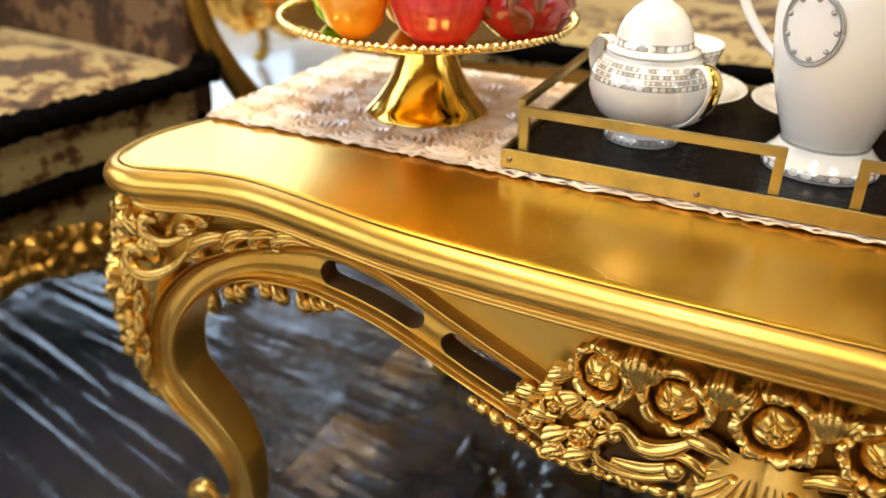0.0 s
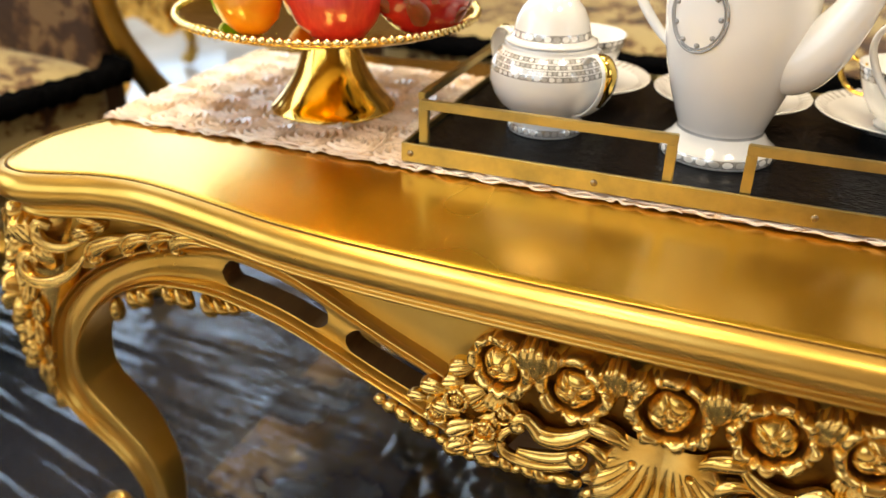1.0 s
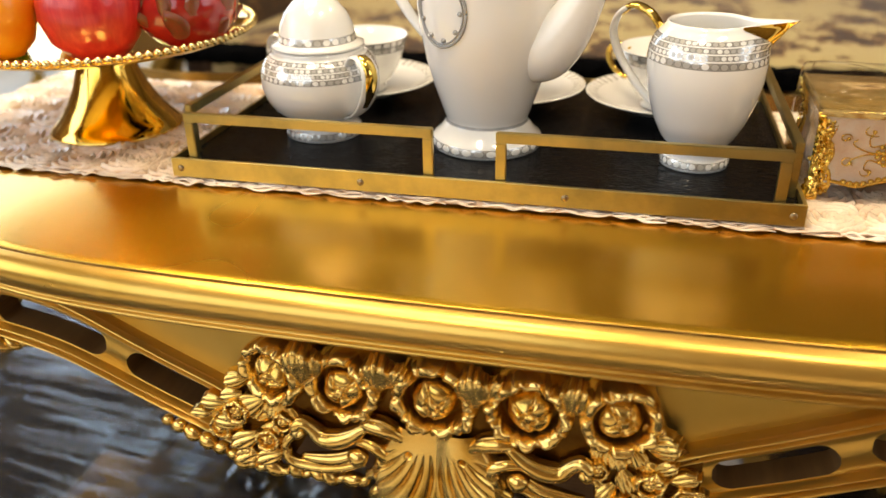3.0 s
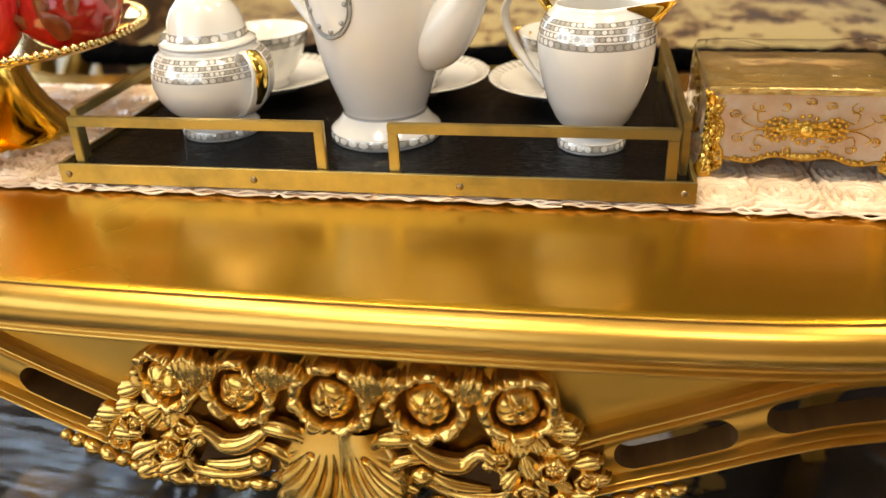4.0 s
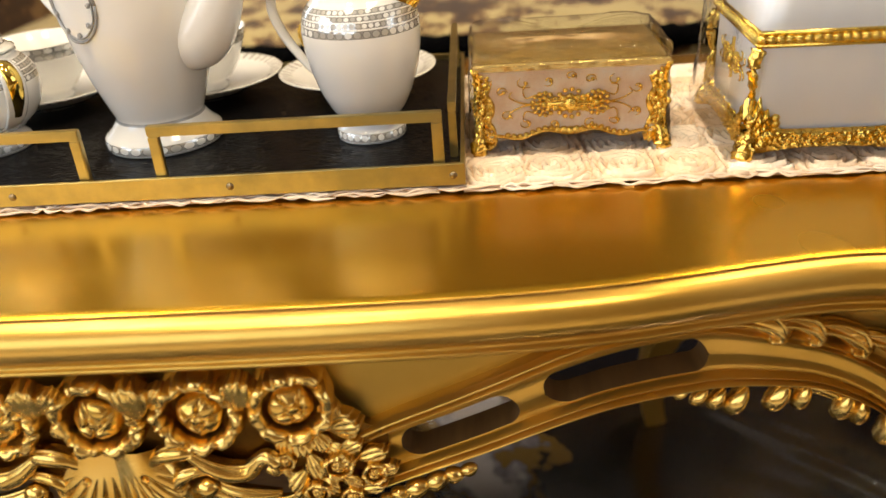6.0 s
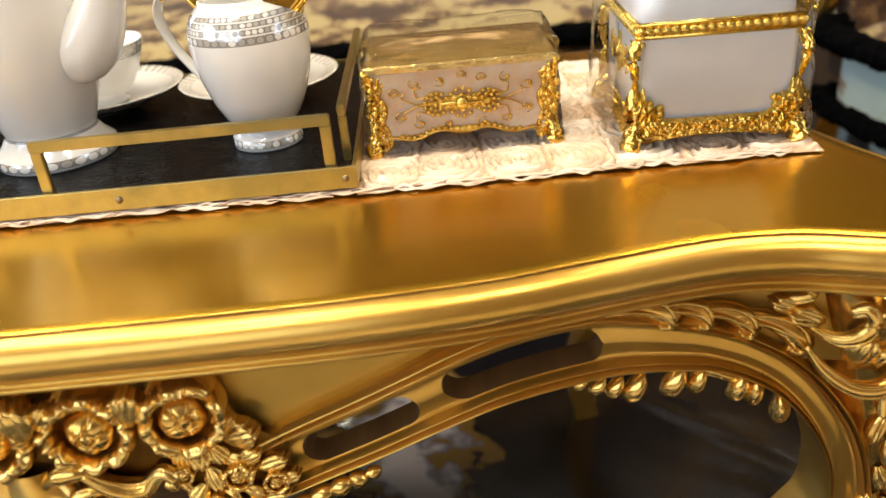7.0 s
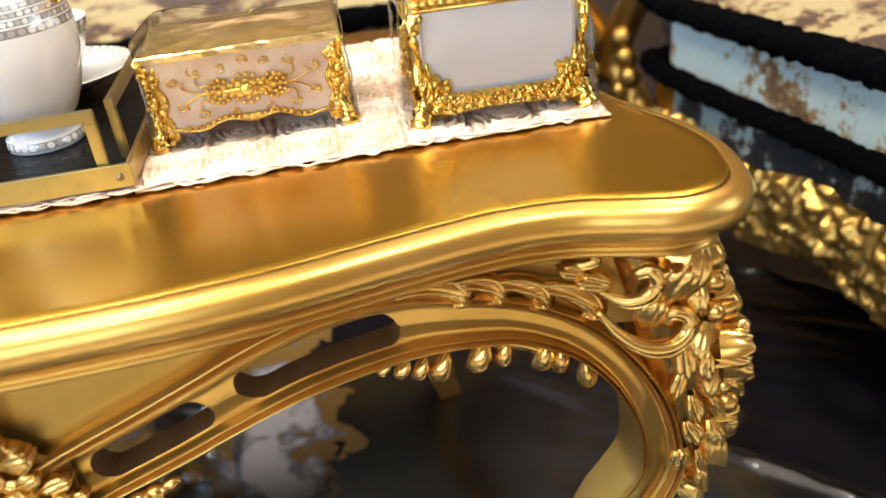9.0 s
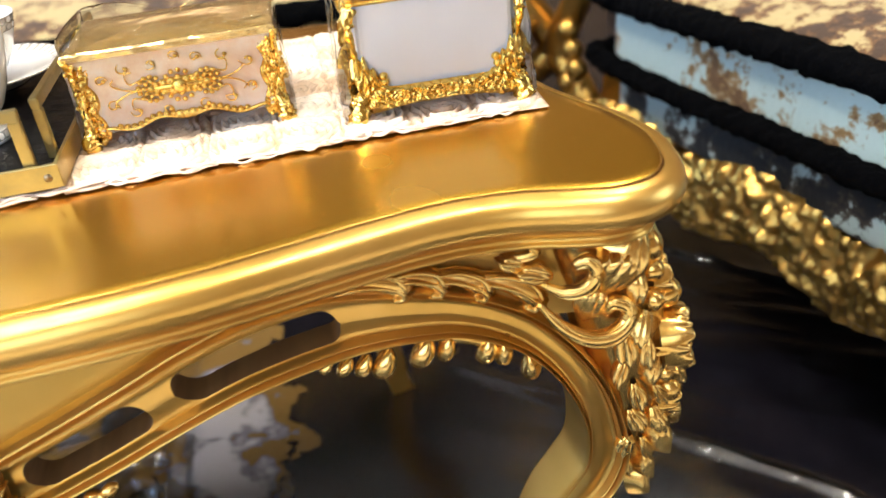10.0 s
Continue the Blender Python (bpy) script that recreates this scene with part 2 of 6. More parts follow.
n = k.math("ADD", n, k.math("SUBTRACT", k.math("MULTIPLY", inside, 0.18), 0.12))
# a pale leaf of the pattern near the table's far foot
leaf = k.math("ADD", k.math("POWER", k.math("MULTIPLY", k.math("SUBTRACT", fx.outputs[0], 0.24), 10.0), 2.0), k.math("POWER", k.math("MULTIPLY", k.math("SUBTRACT", fx.outputs[1], 0.33), 5.3), 2.0))
leaf = k.math("ADD", leaf, k.math("MULTIPLY", k.math("SUBTRACT", k.noise(v, 11.0, 4, 0.6), 0.5), 3.2))
n = k.math("ADD", n, k.math("MULTIPLY", k.math("MAXIMUM", k.math("SUBTRACT", 1.0, leaf), 0.0), 0.48))
ribs = k.math("ABSOLUTE", k.math("SINE", k.math("ADD", k.math("MULTIPLY", k.math("ADD", fx.outputs[1], k.math("MULTIPLY", fx.outputs[0], 0.6)), 36.0), k.math("MULTIPLY", k.noise(v, 9.0, 3), 9.0))))
n = k.math("SUBTRACT", n, k.math("MULTIPLY", k.math("MULTIPLY", k.math("SUBTRACT", 1.0, ribs), k.math("LESS_THAN", leaf, 1.0)), 0.34))
n = k.math("MAXIMUM", n, k.math("MULTIPLY", k.math("LESS_THAN", leaf, 0.9), 0.625))
k.link(k.ramp(n, [(0.40, (0.011, 0.010, 0.016)), (0.56, (0.018, 0.014, 0.018)), (0.585, (0.24, 0.14, 0.03)), (0.645, (0.30, 0.19, 0.06)), (0.66, (0.20, 0.19, 0.24)), (0.72, (0.30, 0.29, 0.34)), (0.84, (0.66, 0.64, 0.69))]), k.b.inputs["Base Color"])
wv = k.coords((1.0, 3.0, 1))
warp = k.add("ShaderNodeTexNoise", Scale=2.4, Detail=3.0)
k.link(wv, warp.inputs["Vector"])
mixv = k.mix(0.35, wv, warp.outputs["Color"])
k.bump(k.math("ADD", k.noise(mixv, 26.0, 6, 0.6), k.math("MULTIPLY", k.noise(mixv, 7.0, 4), 2.0)), 0.12, 0.01)


def film_material(name, rough, blend, tint, cloud=0.0):
    """Thin clear plastic: gloss over what lies below, and a little milky scatter."""
    m = bpy.data.materials.new(name)
    m.use_nodes = True
    k = Nodes(m)
    clear, gloss, haze = k.t.nodes.new("ShaderNodeBsdfTransparent"), k.add("ShaderNodeBsdfGlossy", Roughness=rough), k.add("ShaderNodeBsdfDiffuse")
    mixer, milky, lw = k.t.nodes.new("ShaderNodeMixShader"), k.t.nodes.new("ShaderNodeMixShader"), k.add("ShaderNodeLayerWeight", Blend=blend)
    clear.inputs["Color"].default_value = (*tint, 1)
    # the blue of the window's light is put into the scatter colour
    haze.inputs["Color"].default_value = (0.42, 0.53, 0.84, 1)
    milky.inputs[0].default_value = cloud
    k.link(clear.outputs[0], milky.inputs[1])
    k.link(haze.outputs[0], milky.inputs[2])
    k.link(lw.outputs["Fresnel"], mixer.inputs[0])
    k.link(milky.outputs[0], mixer.inputs[1])
    k.link(gloss.outputs[0], mixer.inputs[2])
    k.link(mixer.outputs[0], k.t.nodes["Material Output"].inputs["Surface"])
    return m


FILM = film_material("clear_plastic_film", 0.20, 0.46, (0.93, 0.94, 0.97))
# same film on the window side, with its blue glow painted in
SKYLIT_FILM = film_material("skylit_plastic_film", 0.24, 0.46, (0.93, 0.94, 0.97), 0.028)
WRAP = film_material("thin_plastic_wrap", 0.07, 0.15, (0.96, 0.965, 0.97))
CREAM_WALL = material("ochre_wall", (0.40, 0.29, 0.16), 0.7)
k = Nodes(CREAM_WALL)
v = k.coords()
k.link(k.ramp(k.noise(v, 2.0, 6), [(0.3, (0.16, 0.10, 0.042)), (0.7, (0.24, 0.155, 0.07))]), k.b.inputs["Base Color"])
CEILING = material("ceiling_paint", (0.66, 0.60, 0.50), 0.8)
LAMP = material("ceiling_lamp_glow", (1, 1, 1), 0.5)
b = LAMP.node_tree.nodes["Principled BSDF"]
b.inputs["Emission Color"].default_value = (1.0, 0.88, 0.68, 1)
b.inputs["Emission Strength"].default_value = 6.0
PAINT = material("white_paint", (0.8, 0.8, 0.79), 0.4)
WHITE_GLOSS = material("white_gloss_marble", (0.80, 0.80, 0.80), 0.12)


# ---- mesh helpers ----
def data_mesh(name, verts, faces, mats, smooth=True, index=None, uvs=None):
    me = bpy.data.meshes.new(name)
    me.from_pydata([tuple(p) for p in verts], [], faces)
    for m in mats if isinstance(mats, (list, tuple)) else [mats]:
        me.materials.append(m)
    me.polygons.foreach_set("use_smooth", [smooth] * len(me.polygons))
    if index:
        me.polygons.foreach_set("material_index", index)
    if uvs:
        layer = me.uv_layers.new(name="UVMap")
        flat = [c for f in uvs for c in f]
        layer.data.foreach_set("uv", [x for c in flat for x in c])
    me.update()
    return me


def thing(name, loc, label, category, rz=0, group="", kind=""):
    ob = new(name)
    ob.empty_display_size = 0.05
    ob.matrix_world = pose(*loc, 0, 0, rz)
    return tagged(ob, label, category, group, kind)


def part(name, me, parent=None, label="", m=None):
    ob = new(name, me)
    if parent:
        ob.parent = parent
    if m is not None:
        ob.matrix_basis = m
    if label:
        ob["label"] = label
    return ob


def smooth_path(pts, n=8, closed=False):
    """Catmull-Rom through the points, n steps a span; points may have any number of coordinates."""
    p = [np.array(q, float) for q in pts]
    out, c = [], len(p)
    for i in range(c if closed else c - 1):
        a, b = p[i], p[(i + 1) % c]
        z = p[i - 1] if (closed or i) else 2 * a - b
        d = p[(i + 2) % c] if (closed or i + 2 < c) else 2 * b - a
        for j in range(n):
            t = j / n
            out.append(0.5 * (2 * a + (b - z) * t + (2 * z - 5 * a + 4 * b - d) * t * t + (3 * a - z - 3 * b + d) * t ** 3))
    if not closed:
        out.append(p[-1])
    return out


def tube_into(verts, faces, pts, radii, seg=8, squash=1.0, up=(0, 0, 1)):
    """Adds a capped tube to verts and faces; squash flattens it along up."""
    base, n, upv = len(verts), len(pts), Vector(up)
    P = [Vector(p[:3]) for p in pts]
    for i in range(n):
        d = (P[min(i + 1, n - 1)] - P[max(i - 1, 0)]).normalized()
        side = d.cross(upv)
        side = side.normalized() if side.length > 1e-4 else Vector((1, 0, 0))
        nn = side.cross(d).normalized()
        r = radii[i] if hasattr(radii, "__len__") else radii
        for j in range(seg):
            a = 2 * math.pi * j / seg
            verts.append(P[i] + side * (r * math.cos(a)) + nn * (r * squash * math.sin(a)))
    for i in range(n - 1):
        for j in range(seg):
            q = base + i * seg
            faces.append((q + j, q + (j + 1) % seg, q + seg + (j + 1) % seg, q + seg + j))
    faces.append(tuple(base + j for j in range(seg))[::-1])
    faces.append(tuple(base + (n - 1) * seg + j for j in range(seg)))


def tubes(name, lines, mat, seg=8, squash=1.0, up=(0, 0, 1)):
    """lines: (points, radii) each; radii follow the given points."""
    verts, faces = [], []
    for pts, radii in lines:
        q = smooth_path([(*p, r) for p, r in zip(pts, radii)], 6)
        tube_into(verts, faces, q, [max(x[3], 0.00015) for x in q], seg, squash, up)
    return data_mesh(name, verts, faces, mat)


def lathe(name, profile, mats, seg=48, bands=()):
    """Turned solid from (radius, height) points, bottom to top. bands: (first, last, columns, rows, slot) of profile rows."""
    verts, faces, index, uvs = [], [], [], []
    n = len(profile)
    for r, z in profile:
        for j in range(seg):
            a = 2 * math.pi * j / seg
            verts.append((r * math.cos(a), r * math.sin(a), z))
    for i in range(n - 1):
        slot, cols, v0, v1 = 0, 1, 0, 1
        for f, l, c, rows, s in bands:
            if f <= i < l:
                slot, cols = s, c
                v0, v1 = rows * (i - f) / (l - f), rows * (i + 1 - f) / (l - f)
        for j in range(seg):
            faces.append((i * seg + j, i * seg + (j + 1) % seg, (i + 1) * seg + (j + 1) % seg, (i + 1) * seg + j))
            index.append(slot)
            u0, u1 = cols * j / seg, cols * (j + 1) / seg
            uvs.append(((u0, v0 + 1e-4), (u1, v0 + 1e-4), (u1, v1 - 1e-4), (u0, v1 - 1e-4)))
    for ring, flip in ((0, True), (n - 1, False)):
        f = tuple(ring * seg + j for j in range(seg))
        faces.append(f[::-1] if flip else f)
        index.append(0)
        uvs.append(tuple((0, 0) for _ in f))
    return data_mesh(name, verts, faces, mats, True, index, uvs)


def box_mesh(name, size, mat, bevel=0.0, centre=(0, 0, 0), segments=2):
    bm = bmesh.new()
    bmesh.ops.create_cube(bm, size=1.0, matrix=Matrix.Translation(centre) @ Matrix.Diagonal((*size, 1)))
    if bevel:
        bmesh.ops.bevel(bm, geom=bm.edges[:], offset=bevel, segments=segments, affect="EDGES", profile=0.6)
    me = bpy.data.meshes.new(name)
    bm.to_mesh(me)
    bm.free()
    me.materials.append(mat)
    me.polygons.foreach_set("use_smooth", [False] * len(me.polygons))
    return me


def grid_mesh(name, fn, nu, nv, mat, smooth=True, close_u=False):
    """fn(i/nu, j/nv) gives a point."""
    verts = [fn(i / nu, j / nv) for i in range(nu + (0 if close_u else 1)) for j in range(nv + 1)]
    faces, w, rows = [], nv + 1, nu if close_u else nu + 1
    for i in range(nu):
        for j in range(nv):
            a, b2 = i * w, ((i + 1) % rows) * w
            faces.append((a + j, b2 + j, b2 + j + 1, a + j + 1))
    return data_mesh(name, verts, faces, mat, smooth)


def interp(x, xs, ys):
    return float(np.interp(x, xs, ys))


# ---- room ----
def plain(name, me, label, category, kind="structure", loc=None):
    ob = new(name, me)
    if loc:
        ob.location = loc
    return tagged(ob, label, category, kind=kind)


def floor_point(u, v):
    return (-3 + 6 * u, -2.4 + 5.6 * v, 0.0)


plain("floor", grid_mesh("floor", floor_point, 4, 4, MARBLE), "pale polished marble floor round the dark rug", "floor")
plain("rug", box_mesh("rug", (3.95, 2.85, 0.002), FLOOR, 0.0, (0.625, 0.775, 0.0012)), "dark rug with pale and gold patterning under plastic film", "rug", "")


def film_point(u, v):
    """Film pulled into long folds that fan out from a point beside the armchair."""
    x, y = -1.9 + 1.62 * u, -0.62 + 1.15 * v
    dx, dy = x + 2.3, y - 0.35
    th, r = math.atan2(dy, dx), math.hypot(dx, dy)
    fold = abs(noise.noise((th * 42, r * 1.1, 0.3))) ** 0.9 + 0.34 * abs(noise.noise((th * 130, r * 2.0, 4.7)))
    crumple = noise.noise((x * 16, y * 16, 2.2)) * 0.3 + noise.noise((x * 42, y * 42, 6.2)) * 0.12
    return (x, y, 0.004 + 0.017 * max(0.0, fold * 0.8 + crumple * 0.4))


film = plain("plastic_film", grid_mesh("plastic_film", film_point, 300, 340, SKYLIT_FILM), "clear wrinkled plastic film over the dark floor", "film", "")


def film_point_b(u, v):
    x, y = -0.33 + 0.53 * u, -0.50 + 1.2 * v
    c2 = abs(noise.noise((x * 9 + y * 3, y * 12, 8.1))) + 0.6 * abs(noise.noise((x * 26, y * 23 + x * 9, 1.1))) + 0.3 * abs(noise.noise((x * 60, y * 48, 5.1)))
    return (x, y, 0.003 + 0.016 * c2)


def film_point_c(u, v):
    """Film on the far side of the table, with a few long straight folds."""
    x, y = 0.19 + 1.11 * u, -0.55 + 1.12 * v
    along, across = x * 0.80 - y * 0.60, x * 0.60 + y * 0.80
    f = abs(noise.noise((across * 9, along * 0.7, 3.3)))
    far = min(1.0, max(0.0, (x - 0.50) / 0.14))
    fold = 0.0
    for px, py, dx, dy in ((0.98, 0.37, 0.62, -0.78), (0.775, 0.055, 0.69, -0.72)):
        off = (x - px) * dy - (y - py) * dx + 0.004 * noise.noise((x * 9, y * 9, px * 10))
        fold += 0.014 * math.exp(-(off / 0.007) ** 2) * (0.7 + 0.6 * noise.noise((x * 30, y * 30, 1.5)))
    return (x, y, fold * far + 0.003 + 0.014 * far * max(0.0, 0.16 - f) + (0.0005 + 0.0016 * far) * abs(noise.noise((across * 34, along * 5, 7.7))))


plain("plastic_film", grid_mesh("plastic_film", film_point_c, 200, 200, FILM), "clear plastic film with straight folds beside the table", "film", "")
plain("plastic_film", grid_mesh("plastic_film", film_point_b, 120, 240, FILM), "crumpled clear plastic film under the table", "film", "")
for name, size, loc in (("wall_north", (6.2, 0.1, 2.9), (0, 3.25, 1.44)), ("wall_south", (0.75, 0.1, 2.9), (-2.625, -2.45, 1.44)), ("wall_south", (3.05, 0.1, 2.9), (1.575, -2.45, 1.44)), ("wall_south", (2.30, 0.1, 0.65), (-1.10, -2.45, 0.315)), ("wall_south", (2.30, 0.1, 0.62), (-1.10, -2.45, 2.58)),
                        ("wall_east", (0.1, 0.82, 2.9), (3.05, -1.99, 1.44)), ("wall_east", (0.1, 3.43, 2.9), (3.05, 1.485, 1.44)), ("wall_east", (0.1, 1.35, 0.70), (3.05, -0.905, 0.34)), ("wall_east", (0.1, 1.35, 0.60), (3.05, -0.905, 2.59))):
    plain(name, box_mesh(name, size, CREAM_WALL), "ochre and brown plaster wall", "wall", loc=loc)
# west wall with the window opening
for name, size, loc in (("wall_west", (0.1, 0.55, 2.9), (-2.65, -2.125, 1.44)), ("wall_west", (0.1, 0.50, 2.9), (-2.65, 0.15, 1.44)), ("wall_west", (0.1, 1.75, 0.68), (-2.65, -0.975, 0.33)), ("wall_west", (0.1, 1.75, 0.66), (-2.65, -0.975, 2.56)), ("wall_west", (0.1, 0.6, 2.9), (-2.65, 2.95, 1.44)),
                        ("wall_west", (0.1, 2.25, 0.25), (-2.65, 1.525, 0.12)), ("wall_west", (0.1, 2.25, 0.35), (-2.65, 1.525, 2.71))):
    plain(name, box_mesh(name, size, CREAM_WALL), "ochre plaster wall beside the window", "wall", loc=loc)
plain("ceiling", box_mesh("ceiling", (6.2, 5.8, 0.08), CEILING), "cream painted ceiling with round lamps", "ceiling", loc=(0, 0.4, 2.93))
LAMP_MESH = lathe("ceiling_lamp", [(0.002, 0.0), (0.23, 0.0), (0.23, 0.03), (0.24, 0.035)], LAMP, 32)
for x, y in ((-1.3, 1.0), (-1.0, 0.05), (-0.25, 0.35), (1.5, 1.1), (-0.35, -0.95), (0.85, -0.55)):
    ob = new("ceiling_lamp", LAMP_MESH)
    ob.location = (x, y, 2.845)
    glow = bpy.data.lights.new("lamp_light", "AREA")
    glow.shape, glow.size, glow.energy, glow.color = "DISK", 0.46, 20.0, (1.0, 0.82, 0.56)
    new("lamp_light", glow).location = (x, y, 2.838)
    tagged(ob, "round warm recessed ceiling lamp, switched on", "lamp", "ceiling lamps")


# ---- coffee table ----
CX, CY, TOP = 0.012, 0.105, 0.46
table = thing("coffee_table", (CX, CY, 0), "ornate carved gold-leaf coffee table with serpentine moulded top", "coffee table")

# quarter of the outline of the top, from the middle of the front to the middle of the right end
QUARTER = [(0, -0.2515), (0.13, -0.2505), (0.23, -0.2475), (0.30, -0.2410), (0.36, -0.2300), (0.41, -0.2210), (0.445, -0.2180), (0.48, -0.2220),
           (0.512, -0.2325), (0.536, -0.2390), (0.558, -0.2350), (0.572, -0.2220), (0.580, -0.2030), (0.585, -0.1700), (0.578, -0.1300), (0.564, -0.0950), (0.550, -0.0500), (0.545, 0)]


def table_outline(n=6):
    q = QUARTER
    ring = q + [(x, -y) for x, y in q[-2::-1]] + [(-x, -y) for x, y in q[1:]] + [(-x, y) for x, y in q[-2:0:-1]]
    return [Vector((p[0], p[1])) for p in smooth_path(ring, n, True)]


def moulded_top():
    ring = table_outline()
    n = len(ring)
    prof = [(-0.012, 0.0), (-0.0042, 0.0), (-0.0037, -0.0003), (-0.0034, -0.0028), (-0.0020, -0.0030), (-0.0016, -0.0008)]
    prof += [(-0.0010 + 0.0125 * math.sin(radians(a)), -0.0135 + 0.0125 * math.cos(radians(a))) for a in range(0, 166, 15)]
    prof += [(0.0006, -0.0264), (-0.0022, -0.0270), (-0.0034, -0.0284), (-0.0040, -0.0300), (-0.0062, -0.0318), (-0.0086, -0.0345), (-0.0094, -0.0372),
             (-0.0086, -0.0380), (-0.0066, -0.0388), (-0.0062, -0.0404), (-0.0078, -0.0420), (-0.0130, -0.0428), (-0.0230, -0.0430)]
    verts, faces, index = [], [], []
    for i, p in enumerate(ring):
        d = (ring[(i + 1) % n] - ring[i - 1]).normalized()
        out = Vector((d.y, -d.x))
        for o, z in prof:
            q = p + out * o
            verts.append((q.x + 0.010, q.y, TOP + z))
    w = len(prof)
    for i in range(n):
        a, b2 = i * w, ((i + 1) % n) * w
        for j in range(w - 1):
            faces.append((a + j, a + j + 1, b2 + j + 1, b2 + j))
            # slot 2 paints the groove's shade as a dark line
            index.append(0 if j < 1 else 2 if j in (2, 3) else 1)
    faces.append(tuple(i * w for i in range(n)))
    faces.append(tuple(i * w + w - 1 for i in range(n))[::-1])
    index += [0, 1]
    me = data_mesh("tabletop", verts, faces, [GOLD_TOP, GOLD, PATINA_SHADE], True, index)
    for p in me.polygons[-2:]:
        p.use_smooth = False
    return me


part("tabletop", moulded_top(), table, "satin gold top with a rounded moulded edge")

FACE_U = [0, 0.15, 0.26, 0.38, 0.45, 0.50, 0.54, 0.60]
FACE_Y = [-0.222, -0.220, -0.207, -0.192, -0.190, -0.196, -0.205, -0.205]


def face_y(u):
    """The apron's front surface in the table's own axes."""
    return interp(abs(u), FACE_U, FACE_Y)


def side_u(u, s):
    """Distance from the middle, signed; the two front legs are not quite alike."""
    f = min(1.0, max(0.0, (u - 0.47) / 0.09))
    return s * u - (0.012 * f * f * (3 - 2 * f) if s < 0 else 0.0)


# the band that runs from the centre over the arch and down the leg: (outer u, z), (inner u, z)
BAND = [((0.140, 0.3450), (0.155, 0.2980)), ((0.175, 0.3585), (0.193, 0.3090)), ((0.210, 0.3700), (0.233, 0.3205)), ((0.246, 0.3825), (0.271, 0.3330)),
        ((0.283, 0.3960), (0.309, 0.3435)), ((0.318, 0.4050), (0.336, 0.3480)), ((0.353, 0.4080), (0.365, 0.3510)), ((0.385, 0.4050), (0.395, 0.3530)),
        ((0.418, 0.3960), (0.424, 0.3520)), ((0.450, 0.3855), (0.450, 0.3485)), ((0.478, 0.3745), (0.472, 0.3415)), ((0.506, 0.3565), (0.493, 0.3290)),
        ((0.529, 0.3320), (0.512, 0.3090)), ((0.549, 0.3000), (0.527, 0.2830)), ((0.563, 0.2620), (0.5355, 0.2540)), ((0.570, 0.2200), (0.5345, 0.2220)),
        ((0.560, 0.1880), (0.524, 0.2000)), ((0.540, 0.1650), (0.509, 0.1750)), ((0.520, 0.1360), (0.494, 0.1480)), ((0.508, 0.1080), (0.482, 0.1180)),
        ((0.503, 0.0830), (0.477, 0.0850)), ((0.508, 0.0560), (0.478, 0.0500)), ((0.509, 0.0300), (0.484, 0.0220)), ((0.514, 0.0040), (0.490, 0.0000))]
SLOTS = [(0.85, 2.88, 0.435), (3.36, 6.62, 0.435)]


def band_relief(v):
    """Twin beads along both edges and a shallow channel between them."""
    g = lambda c, w: math.exp(-((v - c) / w) ** 2)
    channel = 1 / (1 + math.exp(-(v - 0.17) * 60)) / (1 + math.exp((v - 0.74) * 34))
    return 0.0052 * g(0.035, 0.036) + 0.0036 * g(0.128, 0.026) - 0.0016 * g(0.085, 0.010) + 0.0060 * g(0.945, 0.040) + 0.0040 * g(0.825, 0.030) - 0.0018 * g(0.878, 0.011) - 0.0018 * g(0.765, 0.010) - 0.0014 * g(0.175, 0.009) - 0.0040 * channel + 0.0014 * g(0.45, 0.16)


